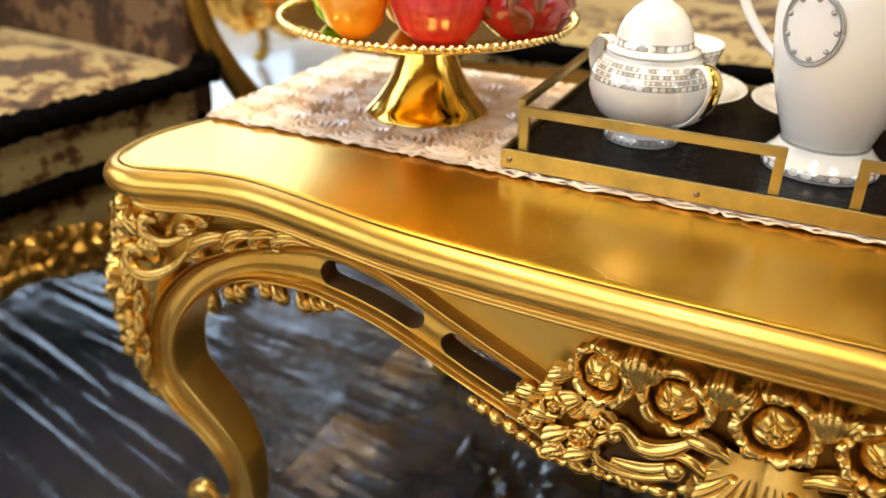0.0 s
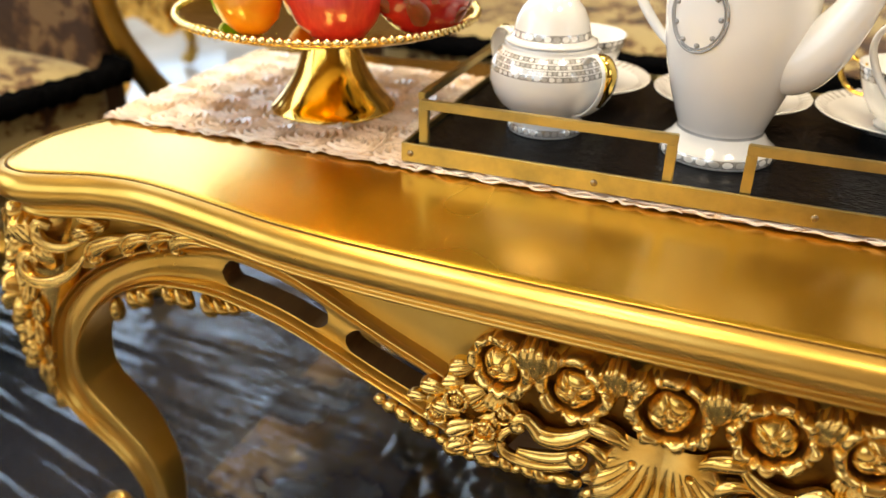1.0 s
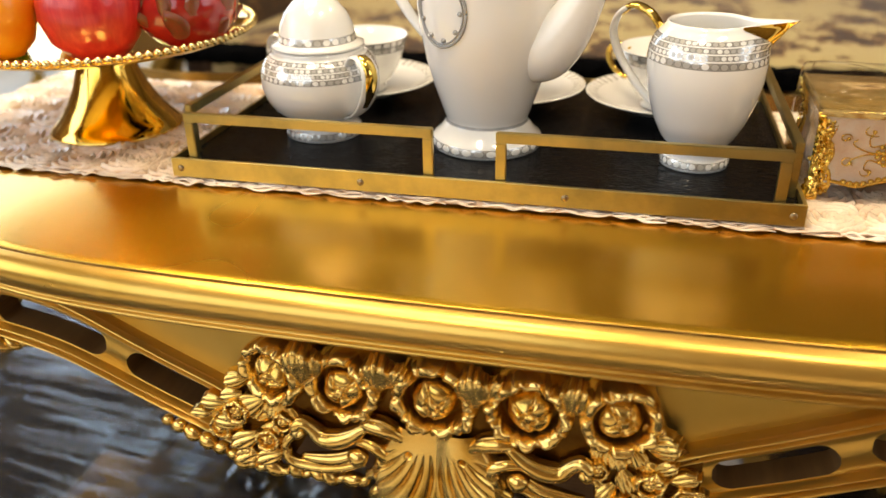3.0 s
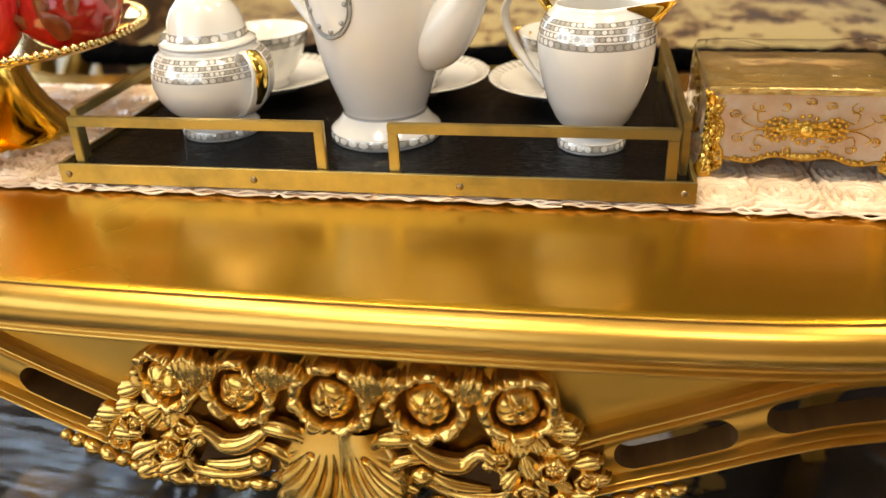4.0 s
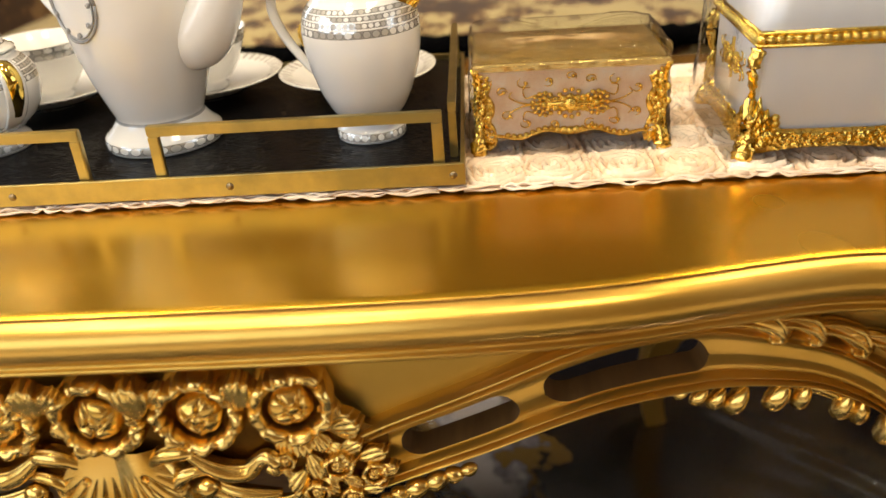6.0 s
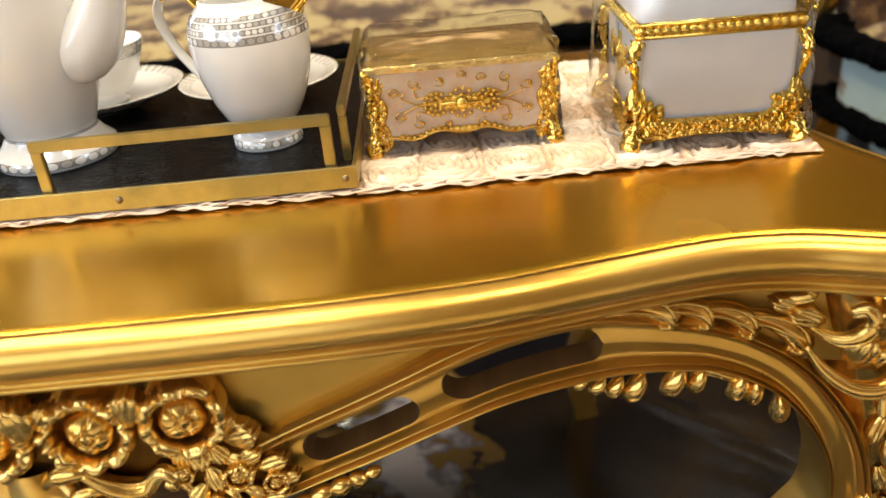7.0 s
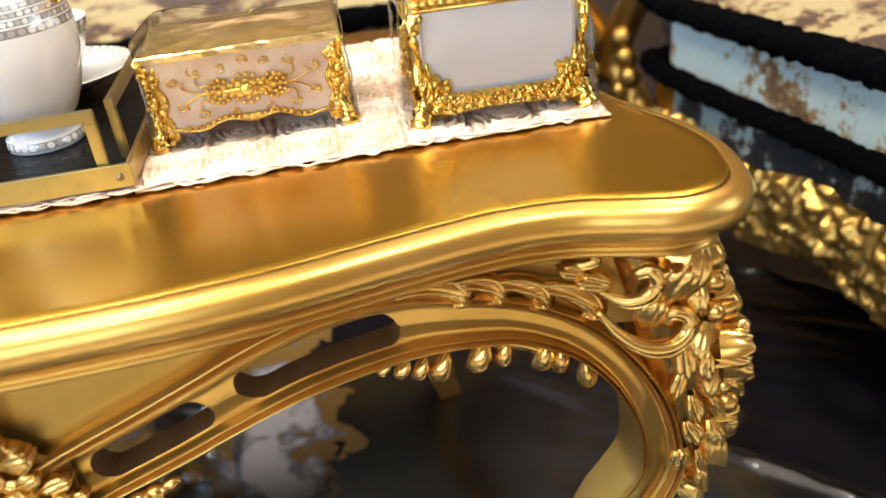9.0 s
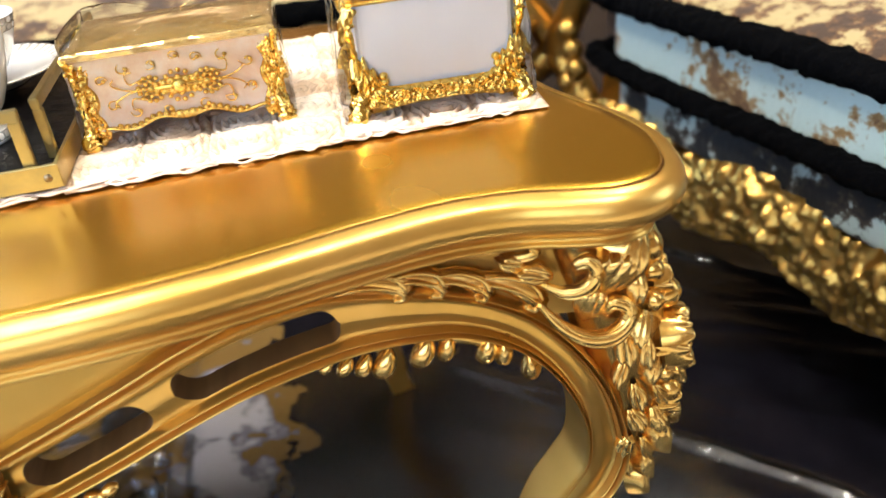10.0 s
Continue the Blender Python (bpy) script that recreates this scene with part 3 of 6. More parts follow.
def carved_band(sign):
    """Two closed strips that part at the pierced slots and meet elsewhere."""
    per = 26
    line = smooth_path([(*a, *b) for a, b in BAND], per)
    verts, faces, index = [], [], []
    low_v = [0.19 * j / 27 for j in range(28)]
    high_v = [0.68 + 0.32 * j / 39 for j in range(40)]
    for strip in (0, 1):
        base = len(verts)
        for i, (ou, oz, iu, iz) in enumerate(line):
            s = i / per
            half, mid = 0.0, 0.435
            for s0, s1, vm in SLOTS:
                if s0 < s < s1:
                    e = min(s - s0, s1 - s) / 0.30
                    half, mid = 0.232 * (math.sqrt(1 - (1 - min(e, 1.0)) ** 2)), vm
            lo, hi = mid - half, mid + half
            span = [0.19 + (lo - 0.19) * j / 6 for j in range(1, 7)] if strip == 0 else [hi + (0.68 - hi) * j / 6 for j in range(6)]
            vs = low_v + span if strip == 0 else span + high_v
            fade = min(1.0, max(0.45, 1.0 - (s - 16) * 0.09))
            depth = 0.046 - 0.006 * min(1.0, max(0.0, (s - 9) / 6)) if s > 7 else 0.026
            depth *= 1.0 - 0.55 * min(1.0, max(0.0, (s - 17) / 4))
            row = []
            for v in vs:
                u, z = iu + (ou - iu) * v, iz + (oz - iz) * v
                row.append((side_u(u, sign), face_y(u) - band_relief(v) * fade, z))
            for v in (vs[-1], vs[0]):
                u, z = iu + (ou - iu) * v, iz + (oz - iz) * v
                row.append((side_u(u, sign), face_y(u) + depth, z))
            verts += row
            nv = len(vs) - 1
        w = nv + 3
        for i in range(len(line) - 1):
            for j in range(w):
                f = (base + i * w + j, base + i * w + (j + 1) % w, base + (i + 1) * w + (j + 1) % w, base + (i + 1) * w + j)
                faces.append(f if sign < 0 else f[::-1])
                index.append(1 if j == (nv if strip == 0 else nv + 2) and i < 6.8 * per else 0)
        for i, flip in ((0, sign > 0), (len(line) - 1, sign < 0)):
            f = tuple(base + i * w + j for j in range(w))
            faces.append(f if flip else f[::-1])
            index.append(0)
    me = data_mesh("leg_and_rail", verts, faces, [GOLD, INNER_WOOD_SHADE], True, index)
    me.set_sharp_from_angle(angle=radians(50))
    return me


def apron_panel():
    line_o = smooth_path([a for a, b in BAND[:12]], 6)
    lu, lz = [p[0] for p in line_o], [p[1] for p in line_o]

    def fn(a, c):
        u = -0.565 + 1.13 * a
        low = interp(abs(u), [0.0, 0.14] + lu, [0.330, 0.330] + [z - 0.006 for z in lz])
        return (u, face_y(u) + 0.007, 0.425 + (min(low, 0.424) - 0.425) * c)
    return grid_mesh("apron_panel", fn, 110, 6, GOLD_PANEL)


BANDS = {s: carved_band(s) for s in (-1, 1)}
PANEL = apron_panel()
TURN_BACK = pose(0, 0, 0, 0, 0, 180)
for m in (None, TURN_BACK):
    part("apron_panel", PANEL, table, "smooth gold apron panel", m)
    for s in (-1, 1):
        part("leg_and_rail", BANDS[s], table, "pierced gold rail that runs down into a cabriole leg", m and m @ Matrix.Diagonal((0.88, 1, 1, 1)))


def side_apron(u, v):
    y = -0.19 + 0.38 * u
    low = 0.445 - 0.03 * math.cos(y / 0.19 * math.pi * 0.5)
    return (0.500 + 0.01 * math.cos(y / 0.19 * math.pi * 0.5), y, 0.425 + (low - 0.03 - 0.425) * v)


SIDE = grid_mesh("side_apron", side_apron, 40, 6, GOLD)
part("side_apron", SIDE, table)
part("side_apron", SIDE, table, "", TURN_BACK)


# carved pieces: built once in a plane (x along, y up, z out) and set on the apron
PETAL_R = [0.0184, 0.0188, 0.0194, 0.0206, 0.0226, 0.0248, 0.0268, 0.0282, 0.0288, 0.0286]
PETAL_Z = [-0.0060, 0.0020, 0.0074, 0.0104, 0.0118, 0.0116, 0.0096, 0.0058, -0.0010, -0.0150]


def petal_mesh(seed, half=0.47):
    """One petal of a cupped flower: an inner wall, a broad scalloped lip and an outer wall."""
    rnd = random.Random(seed)
    lobes, skew, tall = rnd.choice((1.0, 2.0, 2.0, 2.0)), rnd.uniform(-1, 1), rnd.uniform(0.88, 1.10)

    def fn(a, r):
        t = 2 * a - 1
        k3 = r * 9
        rad, z = interp(k3, range(10), PETAL_R), interp(k3, range(10), PETAL_Z)
        lip = math.exp(-((k3 - 5.2) / 2.2) ** 2)
        scallop = abs(math.cos(math.pi * lobes * 0.5 * t + 0.35 * skew)) ** 0.8
        edge = max(0.0, (abs(t) - 0.55) / 0.45)
        rad += lip * (0.0042 * (scallop - 0.60) - 0.0034 * edge * edge) + 0.0005 * noise.noise((t * 2, k3 * 0.7, seed * 3.3))
        z = z * tall + lip * (0.0030 * (scallop - 0.60) + 0.0014 * skew * t + 0.0016 * noise.noise((t * 1.8, k3 * 0.5, seed * 7.7))) - 0.0080 * edge ** 1.6 * min(1.0, k3 / 3)
        th = half * t
        return (rad * math.sin(th), rad * math.cos(th), z)
    return grid_mesh("petal", fn, 26, 26, GOLD_CARVED)


def bud_mesh(seed):
    """Round heart of a few thick petals folded over one another."""
    rnd = random.Random(seed)
    cells = [(0.0086 * math.cos(i * 1.2566 + rnd.uniform(-0.30, 0.30)), 0.0086 * math.sin(i * 1.2566 + rnd.uniform(-0.30, 0.30))) for i in range(5)]
    cells += [(0.0016 * math.cos(seed), 0.0016 * math.sin(seed))]
    tilt = [(rnd.uniform(-1, 1), rnd.uniform(-1, 1)) for _ in cells]

    def fn(a, r):
        th = a * 2 * math.pi + 0.9 * (1 - r)
        rad = 0.0158 * math.sin(r * math.pi * 0.5)
        x, y = rad * math.cos(th), rad * math.sin(th)
        d = sorted((math.hypot(x - cx0, y - cy0), q) for q, (cx0, cy0) in enumerate(cells))
        groove = min(1.0, (d[1][0] - d[0][0]) / 0.0036) ** 0.55
        cx0, cy0 = cells[d[0][1]]
        ramp = ((x - cx0) * tilt[d[0][1]][0] + (y - cy0) * tilt[d[0][1]][1]) * 0.35
        dome = math.sqrt(max(0.0, 1 - (rad / 0.0162) ** 2))
        z = -0.004 + 0.0150 * dome ** 0.8 * (0.70 + 0.30 * groove) + ramp * groove + 0.0010 * groove - 0.004 * max(0.0, r - 0.9) / 0.1
        return (x, y, z)
    return grid_mesh("bud", fn, 64, 26, GOLD_CARVED, True, True)


def leaf_mesh(ribs=3, wide=0.5, curl=0.3, name="leaf"):
    """Carved leaf with long flutes, a lobed tip and an edge that turns down, 1 long, rooted at the origin and pointing along y."""
    def fn(a, c):
        t = 2 * a - 1
        lobe = abs(math.cos(math.pi * ribs * 0.5 * t))
        half = wide * (0.20 + 0.74 * math.sin(math.pi * (0.06 + 0.60 * c)))
        reach = c * (1.0 - 0.34 * abs(t) ** 1.6) * (0.90 + 0.10 * lobe)
        body = math.sin(math.pi * min(1.0, 0.20 + 0.72 * c)) ** 0.6
        flute = (lobe ** 0.6 - 0.6) * min(1.0, 0.25 + 1.6 * c)
        z = 0.24 * body * (1 - 0.60 * t * t) + 0.048 * flute + curl * 0.34 * max(0.0, c - 0.55) * (1 - 0.5 * t * t) + 0.03 * noise.noise((t * 1.7, c * 2.4, ribs * 3.7))
        drop = max(max(0.0, (abs(t) - 0.84) / 0.16), max(0.0, (c - 0.90) / 0.10))
        return (t * half * (1 - 0.12 * drop), reach, z * (1 - drop * drop) - 0.22 * drop * drop)
    return grid_mesh(name, fn, 36, 22, GOLD_SMALL)


PETALS, BUDS = [petal_mesh(i) for i in range(7)], [bud_mesh(i) for i in range(5)]
LEAVES = {3: leaf_mesh(3, 0.36, 0.3), 4: leaf_mesh(4, 0.46, 0.4, "leaf_broad"), 5: leaf_mesh(5, 0.56, 0.5, "leaf_fan")}
BEAD = grid_mesh("bead", lambda a, r: (math.cos(a * 6.2832) * math.sin(r * 3.1416) * (1 + 0.10 * math.sin(a * 18.85)), math.sin(a * 6.2832) * math.sin(r * 3.1416), math.cos(r * 3.1416) * 0.9), 18, 9, GOLD_SMALL, True, True)
# hanging lobe: a fluted drop, rooted at the top, 1 long
LOBE = grid_mesh("lobe", lambda a, r: ((0.20 + 0.26 * r ** 0.8) * max(0.0, math.sin(min(1.0, 0.02 + r * 0.98) * 3.1415)) ** 0.45 * math.cos(a * 6.2832) * (1 + 0.16 * math.cos(a * 12.566)) + 0.38 * (1 - r) ** 1.6, -r, 0.42 * max(0.0, math.sin(min(1.0, 0.02 + r * 0.98) * 3.1415)) ** 0.45 * math.sin(a * 6.2832)), 26, 14, GOLD_SMALL, True, True)
# sunk floor round the bud, dark to paint in the recess's shade
DISC = lathe("rosette", [(0.0275, -0.0150), (0.0275, -0.0090), (0.0180, -0.0060), (0.0100, -0.0060)], PATINA_SHADE, 28)


def on_face(u, z, out=0.0, turn=0.0, size=1.0, lean=0.0, mirror=False, swivel=None):
    """Pose of a carved piece on the apron: turn in its plane, lean outwards."""
    du = (face_y(u + 0.004) - face_y(u - 0.004)) / 0.008
    rz = math.degrees(math.atan(du)) if swivel is None else swivel
    m = pose(u, face_y(u) - out, z, 0, 0, rz) @ pose(0, 0, 0, 90, 0, 0) @ pose(0, 0, 0, 0, 0, turn) @ pose(0, 0, 0, lean, 0, 0)
    return m @ Matrix.Diagonal((-size if mirror else size, size, size, 1))


def flower(name, m, petals, parent, label=""):
    """Cupped flower: a sunk disc, a ring of petals and a round heart."""
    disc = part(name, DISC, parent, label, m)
    for i in range(petals):
        wide = random.uniform(0.98, 1.10) * 8 / petals
        part("petal", random.choice(PETALS), disc, "", pose(0, 0, random.uniform(-0.0009, 0.0009), random.uniform(-3, 3), random.uniform(-5, 5), 360 / petals * i + random.uniform(-4, 4)) @ Matrix.Diagonal((wide, random.uniform(0.97, 1.05), random.uniform(0.92, 1.10), 1)))
    part("bud", random.choice(BUDS), disc, "", pose(0, 0, 0, random.uniform(-8, 8), random.uniform(-8, 8), random.uniform(0, 360)))
    return disc


random.seed(4)
for u, z, size, turn, swivel in ((-0.1185, 0.3820, 0.90, 6, -16), (-0.0670, 0.3775, 0.95, 0, -4), (-0.0030, 0.3785, 1.02, 12, 0), (0.0590, 0.3785, 0.98, -4, 3), (0.1165, 0.3815, 0.92, 9, 10)):
    flower("rosette", on_face(u, z, 0.0095, turn, size, 0, False, swivel), 8, table, "carved gold flower")

# leaves above, between, beside and below the flowers: u, z, turn, length, flutes
for u, z, turn, size, ribs in ((-0.096, 0.382, 6, 0.034, 4), (-0.084, 0.388, -10, 0.022, 3), (-0.040, 0.383, 0, 0.034, 4), (-0.031, 0.388, -20, 0.022, 4), (0.025, 0.383, 6, 0.032, 4), (0.034, 0.388, -16, 0.020, 4),
                               (0.086, 0.384, 2, 0.032, 4), (0.095, 0.388, -30, 0.018, 3), (-0.142, 0.370, 98, 0.028, 4), (0.136, 0.358, -70, 0.028, 5), (0.134, 0.365, -34, 0.024, 5),
                               (-0.121, 0.355, -178, 0.026, 5), (-0.132, 0.352, 138, 0.028, 5), (-0.148, 0.354, 110, 0.026, 4), (-0.163, 0.342, 100, 0.026, 4), (-0.112, 0.348, -160, 0.020, 4), (0.115, 0.356, 180, 0.025, 5),
                               (0.106, 0.354, 160, 0.018, 4), (0.127, 0.354, -140, 0.022, 5), (-0.150, 0.328, 82, 0.027, 4), (-0.138, 0.322, 108, 0.034, 3), (-0.121, 0.332, 152, 0.032, 4), (-0.138, 0.306, 104, 0.034, 3),
                               (-0.120, 0.308, 114, 0.030, 3), (-0.161, 0.318, 94, 0.026, 4), (-0.178, 0.330, 90, 0.020, 3), (-0.128, 0.340, 120, 0.022, 4), (0.136, 0.329, -58, 0.024, 4), (0.142, 0.340, -74, 0.024, 4),
                               (0.152, 0.333, -86, 0.027, 3), (0.125, 0.316, -122, 0.022, 4), (0.121, 0.336, -156, 0.024, 4), (0.140, 0.319, -103, 0.024, 3), (0.162, 0.320, -87, 0.020, 3), (0.117, 0.324, 150, 0.022, 4), (0.150, 0.307, -95, 0.024, 3), (0.132, 0.344, -110, 0.022, 4)):
    part("leaf", LEAVES[ribs], table, "", on_face(u, z, (0.013 if abs(turn) < 35 and abs(u) < 0.1 else 0.003) + random.uniform(0, 0.004), turn + random.uniform(-14, 14), size * random.uniform(0.80, 1.0) * (0.86 if abs(u) > 0.118 else 1.0), random.uniform(4, 16)))
# small half-open flowers among the lower leaves
for u, z, size in ((-0.152, 0.341, 0.34), (0.140, 0.331, 0.34), (-0.130, 0.320, 0.32), (0.124, 0.309, 0.30), (-0.168, 0.322, 0.30), (0.162, 0.322, 0.28), (-0.146, 0.304, 0.26), (0.146, 0.304, 0.26), (-0.116, 0.338, 0.26), (0.106, 0.336, 0.24)):
    flower("small_flower", on_face(u, z, 0.011, random.uniform(0, 70), size), 5, table)

# pierced scroll cartouche below the flowers, mirrored about the middle: name, depth, (w, z), radii
CU = -0.003
CARTOUCHE = (("scroll", 0.010, ((0.098, 0.3325), (0.103, 0.3300), (0.104, 0.3360), (0.098, 0.3405), (0.091, 0.3350), (0.084, 0.3285), (0.072, 0.3295), (0.061, 0.3360), (0.049, 0.3470)), (0.0030, 0.0036, 0.0038, 0.0040, 0.0046, 0.0054, 0.0058, 0.0050, 0.0030)),
             ("scroll_rim", 0.006, ((0.106, 0.3260), (0.115, 0.3150), (0.111, 0.3015), (0.092, 0.2975), (0.074, 0.2995), (0.056, 0.3070)), (0.0030, 0.0042, 0.0046, 0.0046, 0.0044, 0.0030)),
             ("scroll_rim", 0.007, ((0.102, 0.3060), (0.085, 0.3080), (0.072, 0.3115), (0.062, 0.3165)), (0.0028, 0.0048, 0.0050, 0.0040)),
             ("volute", 0.009, ((0.060, 0.3300), (0.050, 0.3310), (0.042, 0.3275), (0.038, 0.3190), (0.042, 0.3060), (0.052, 0.2990)), (0.0024, 0.0036, 0.0044, 0.0046, 0.0044, 0.0030)),
             ("shell_arm", 0.008, ((0.054, 0.3440), (0.046, 0.3480), (0.036, 0.3465), (0.027, 0.3415), (0.018, 0.3330), (0.004, 0.3270)), (0.0036, 0.0054, 0.0056, 0.0046, 0.0038, 0.0034)))


def acanthus(s):
    """Half of the shell below the middle: a leaf that swells outwards, with curling veins and a drilled eye."""
    def fn(a, c):
        o0 = interp(c, [0, 0.25, 0.6, 0.85, 1.0], [0.030, 0.042, 0.050, 0.047, 0.036])
        top, low = 0.349, 0.258 + 0.020 * a
        u, z = -0.0006 + (o0 + 0.0006) * a, top + (low - top) * c
        du, dz = u - 0.010, 0.352 - z
        turn = math.atan2(du, dz) - 6.0 * math.hypot(du, dz) + 0.42
        vein = (1 - abs(math.sin(turn * 15.5))) ** 2 * min(1.0, max(0.0, c - 0.20) * 5)
        eye = math.exp(-(((u - 0.019) ** 2 + (z - 0.330) ** 2) / 0.0017 ** 2))
        edge = min(1.0, 7 * min(1 - a, 1.02 - c))
        swell = 0.0075 + 0.0105 * math.sin(1.45 * c) + 0.0055 * math.sin(3.14 * min(1.0, 0.06 + 0.94 * a))
        return (CU + s * u, face_y(u) - swell * edge ** 0.4 + 0.0027 * vein * edge + 0.006 * eye, z)
    me = grid_mesh("acanthus_leaf", fn, 130, 120, GOLD_CARVED)
    if s > 0:
        me.flip_normals()
    return me


for s in (-1, 1):
    for name, o, pts, rr in CARTOUCHE:
        q = [(CU + s * u, face_y(u) - o - 0.0015 * math.sin(i), z) for i, (u, z) in enumerate(pts)]
        rib = part(name, tubes(name, [(q, [r * (1.2 if name == "scroll_rim" else 1.5) for r in rr])], GOLD_CARVED, 16, 0.8), table)
        part("ridge", tubes("ridge", [([(x, y - 0.62 * r, z + 1.10 * r) for (x, y, z), r in zip(q, rr)], [r * 0.30 for r in rr])], GOLD_CARVED, 8), rib)
    part("bead", BEAD, table, "", on_face(CU + s * 0.057, 0.3185, 0.013) @ Matrix.Diagonal((0.0078, 0.0078, 0.0078, 1)))
    part("acanthus_leaf", acanthus(s), table, "veined acanthus leaf")
    for i, (u, r) in enumerate(((0.166, 0.0052), (0.176, 0.0062), (0.187, 0.0078), (0.200, 0.0074), (0.212, 0.0066), (0.222, 0.0052))):
        z = interp(u, [0.160, 0.190, 0.228], [0.2895, 0.2995, 0.3110])
        part("bead", BEAD, table, "", on_face(s * u, z, 0.004, random.uniform(-40, 40)) @ Matrix.Diagonal((r * random.uniform(1.0, 1.25), r * 0.92, r, 1)))
    for i, u in enumerate(np.linspace(0.030, 0.156, 15)):
        z = interp(u, [0.03, 0.06, 0.10, 0.13, 0.16], [0.2720, 0.2890, 0.2870, 0.2870, 0.2880])
        r = (0.0050, 0.0072, 0.0058, 0.0044, 0.0066)[i % 5]
        part("bead", BEAD, table, "", on_face(CU + s * u, z + random.uniform(-0.0015, 0.0015), 0.004, random.uniform(-60, 60)) @ Matrix.Diagonal((r * random.uniform(1.0, 1.5), r * random.uniform(0.75, 1.0), r, 1)))


# plate added so that the cartouche's holes read as deep shade
part("inner_rail", box_mesh("inner_rail", (0.26, 0.012, 0.105), INNER_WOOD_SHADE, 0.001, (CU, -0.186, 0.322)), table, "added dark plate for the shade behind the pierced cartouche")


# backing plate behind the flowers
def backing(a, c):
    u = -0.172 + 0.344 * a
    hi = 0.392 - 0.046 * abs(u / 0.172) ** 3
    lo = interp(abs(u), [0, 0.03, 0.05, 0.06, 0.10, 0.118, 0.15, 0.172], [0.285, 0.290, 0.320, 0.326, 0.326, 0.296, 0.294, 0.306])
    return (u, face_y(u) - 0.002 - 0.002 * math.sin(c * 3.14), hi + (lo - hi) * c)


# the dark colour stands in for the shadow between the flowers
part("carved_ground", grid_mesh("carved_ground", backing, 60, 14, PATINA_SHADE), table)


def gadroon(s, tail, end):
    """One curling leaf of the row on the arch: a tapered body that hooks over at its end, with raised ridges."""
    t, e = np.array(tail), np.array(end)
    d = e - t
    n = np.array((-d[1], d[0])) / np.linalg.norm(d)
    d1 = d / np.linalg.norm(d)
    size = np.linalg.norm(d)

    def line(lift, reach, rr, out):
        pts = [t + d * (1 - reach), t + d * (0.42 + 0.3 * (1 - reach)) + n * lift * 0.85, t + d * 0.80 + n * lift, t + d * (0.90 + 0.12 * reach) + n * lift * 0.45, e + d1 * 0.001 - n * 0.0015, e - d1 * 0.0046 - n * 0.0030]
        return ([(side_u(p[0], s), face_y(p[0]) - out, p[1]) for p in pts], rr)
    k3 = 0.35 + 0.65 * size / 0.036
    lines = [line(0.0062 * k3, 1.0, [0.0012, 0.0050 * k3, 0.0072 * k3, 0.0070 * k3, 0.0056 * k3, 0.0034 * k3], 0.0000),
             line(0.0110 * k3, 1.0, [0.0006, 0.0016, 0.0021, 0.0023, 0.0021, 0.0014], 0.0066),
             line(0.0050 * k3, 0.86, [0.0006, 0.0015, 0.0019, 0.0020, 0.0016, 0.0010], 0.0076)]
    return tubes("gadroon", lines, GOLD_CARVED, 12)


KNEE_Z = [0.15, 0.18, 0.22, 0.26, 0.30, 0.34, 0.38, 0.42]
KNEE_U = [0.556, 0.566, 0.574, 0.579, 0.578, 0.570, 0.558, 0.546]
KNEE_R = [0.006, 0.016, 0.023, 0.028, 0.031, 0.032, 0.032, 0.030]
# height, swing round the leg, turn, length, flutes
KNEE_LEAVES = ((0.420, 78, 180, 0.048, 4), (0.418, 40, 176, 0.044, 4), (0.416, 110, 184, 0.044, 4), (0.398, 60, 180, 0.038, 5), (0.388, 20, 170, 0.034, 4), (0.370, 95, 180, 0.034, 4), (0.352, 14, 178, 0.030, 4), (0.352, 112, 180, 0.034, 4),
               (0.330, 8, 180, 0.026, 3), (0.312, 20, 180, 0.026, 4), (0.300, 100, 180, 0.036, 4), (0.298, 40, 178, 0.032, 4), (0.286, 10, 182, 0.026, 3), (0.272, 96, 180, 0.034, 4), (0.262, 14, 180, 0.026, 4),
               (0.252, 80, 180, 0.034, 5), (0.246, 36, 180, 0.034, 4), (0.232, 8, 180, 0.026, 3), (0.222, 62, 180, 0.034, 4), (0.212, 28, 180, 0.030, 3), (0.196, 50, 180, 0.030, 3),
               (0.340, -14, 180, 0.030, 3), (0.316, -18, 182, 0.028, 3), (0.290, -14, 180, 0.028, 3), (0.264, -18, 182, 0.028, 3), (0.238, -14, 180, 0.026, 3), (0.212, -16, 182, 0.024, 3))
KNEE_FLOWERS = ((0.312, 60, 0.82, 7), (0.262, 56, 0.60, 6), (0.224, 50, 0.42, 6), (0.366, 66, 0.50, 6))
KNEE_BEADS = ((0.346, 72, 0.0105), (0.330, 90, 0.0095), (0.272, 40, 0.0100), (0.394, 52, 0.0105), (0.406, 24, 0.0095), (0.388, 74, 0.0085), (0.376, 46, 0.0075), (0.364, 66, 0.0080), (0.356, 30, 0.0070), (0.300, 66, 0.0075), (0.292, 26, 0.0065), (0.250, 60, 0.0070), (0.256, 22, 0.0055), (0.214, 48, 0.0060), (0.202, 36, 0.0052), (0.190, 52, 0.0048))
GADROONS = (((0.372, 0.4055), (0.4195, 0.3915)), ((0.408, 0.4040), (0.4440, 0.3880)), ((0.434, 0.3985), (0.4715, 0.3795)), ((0.462, 0.3930), (0.5035, 0.3665)))
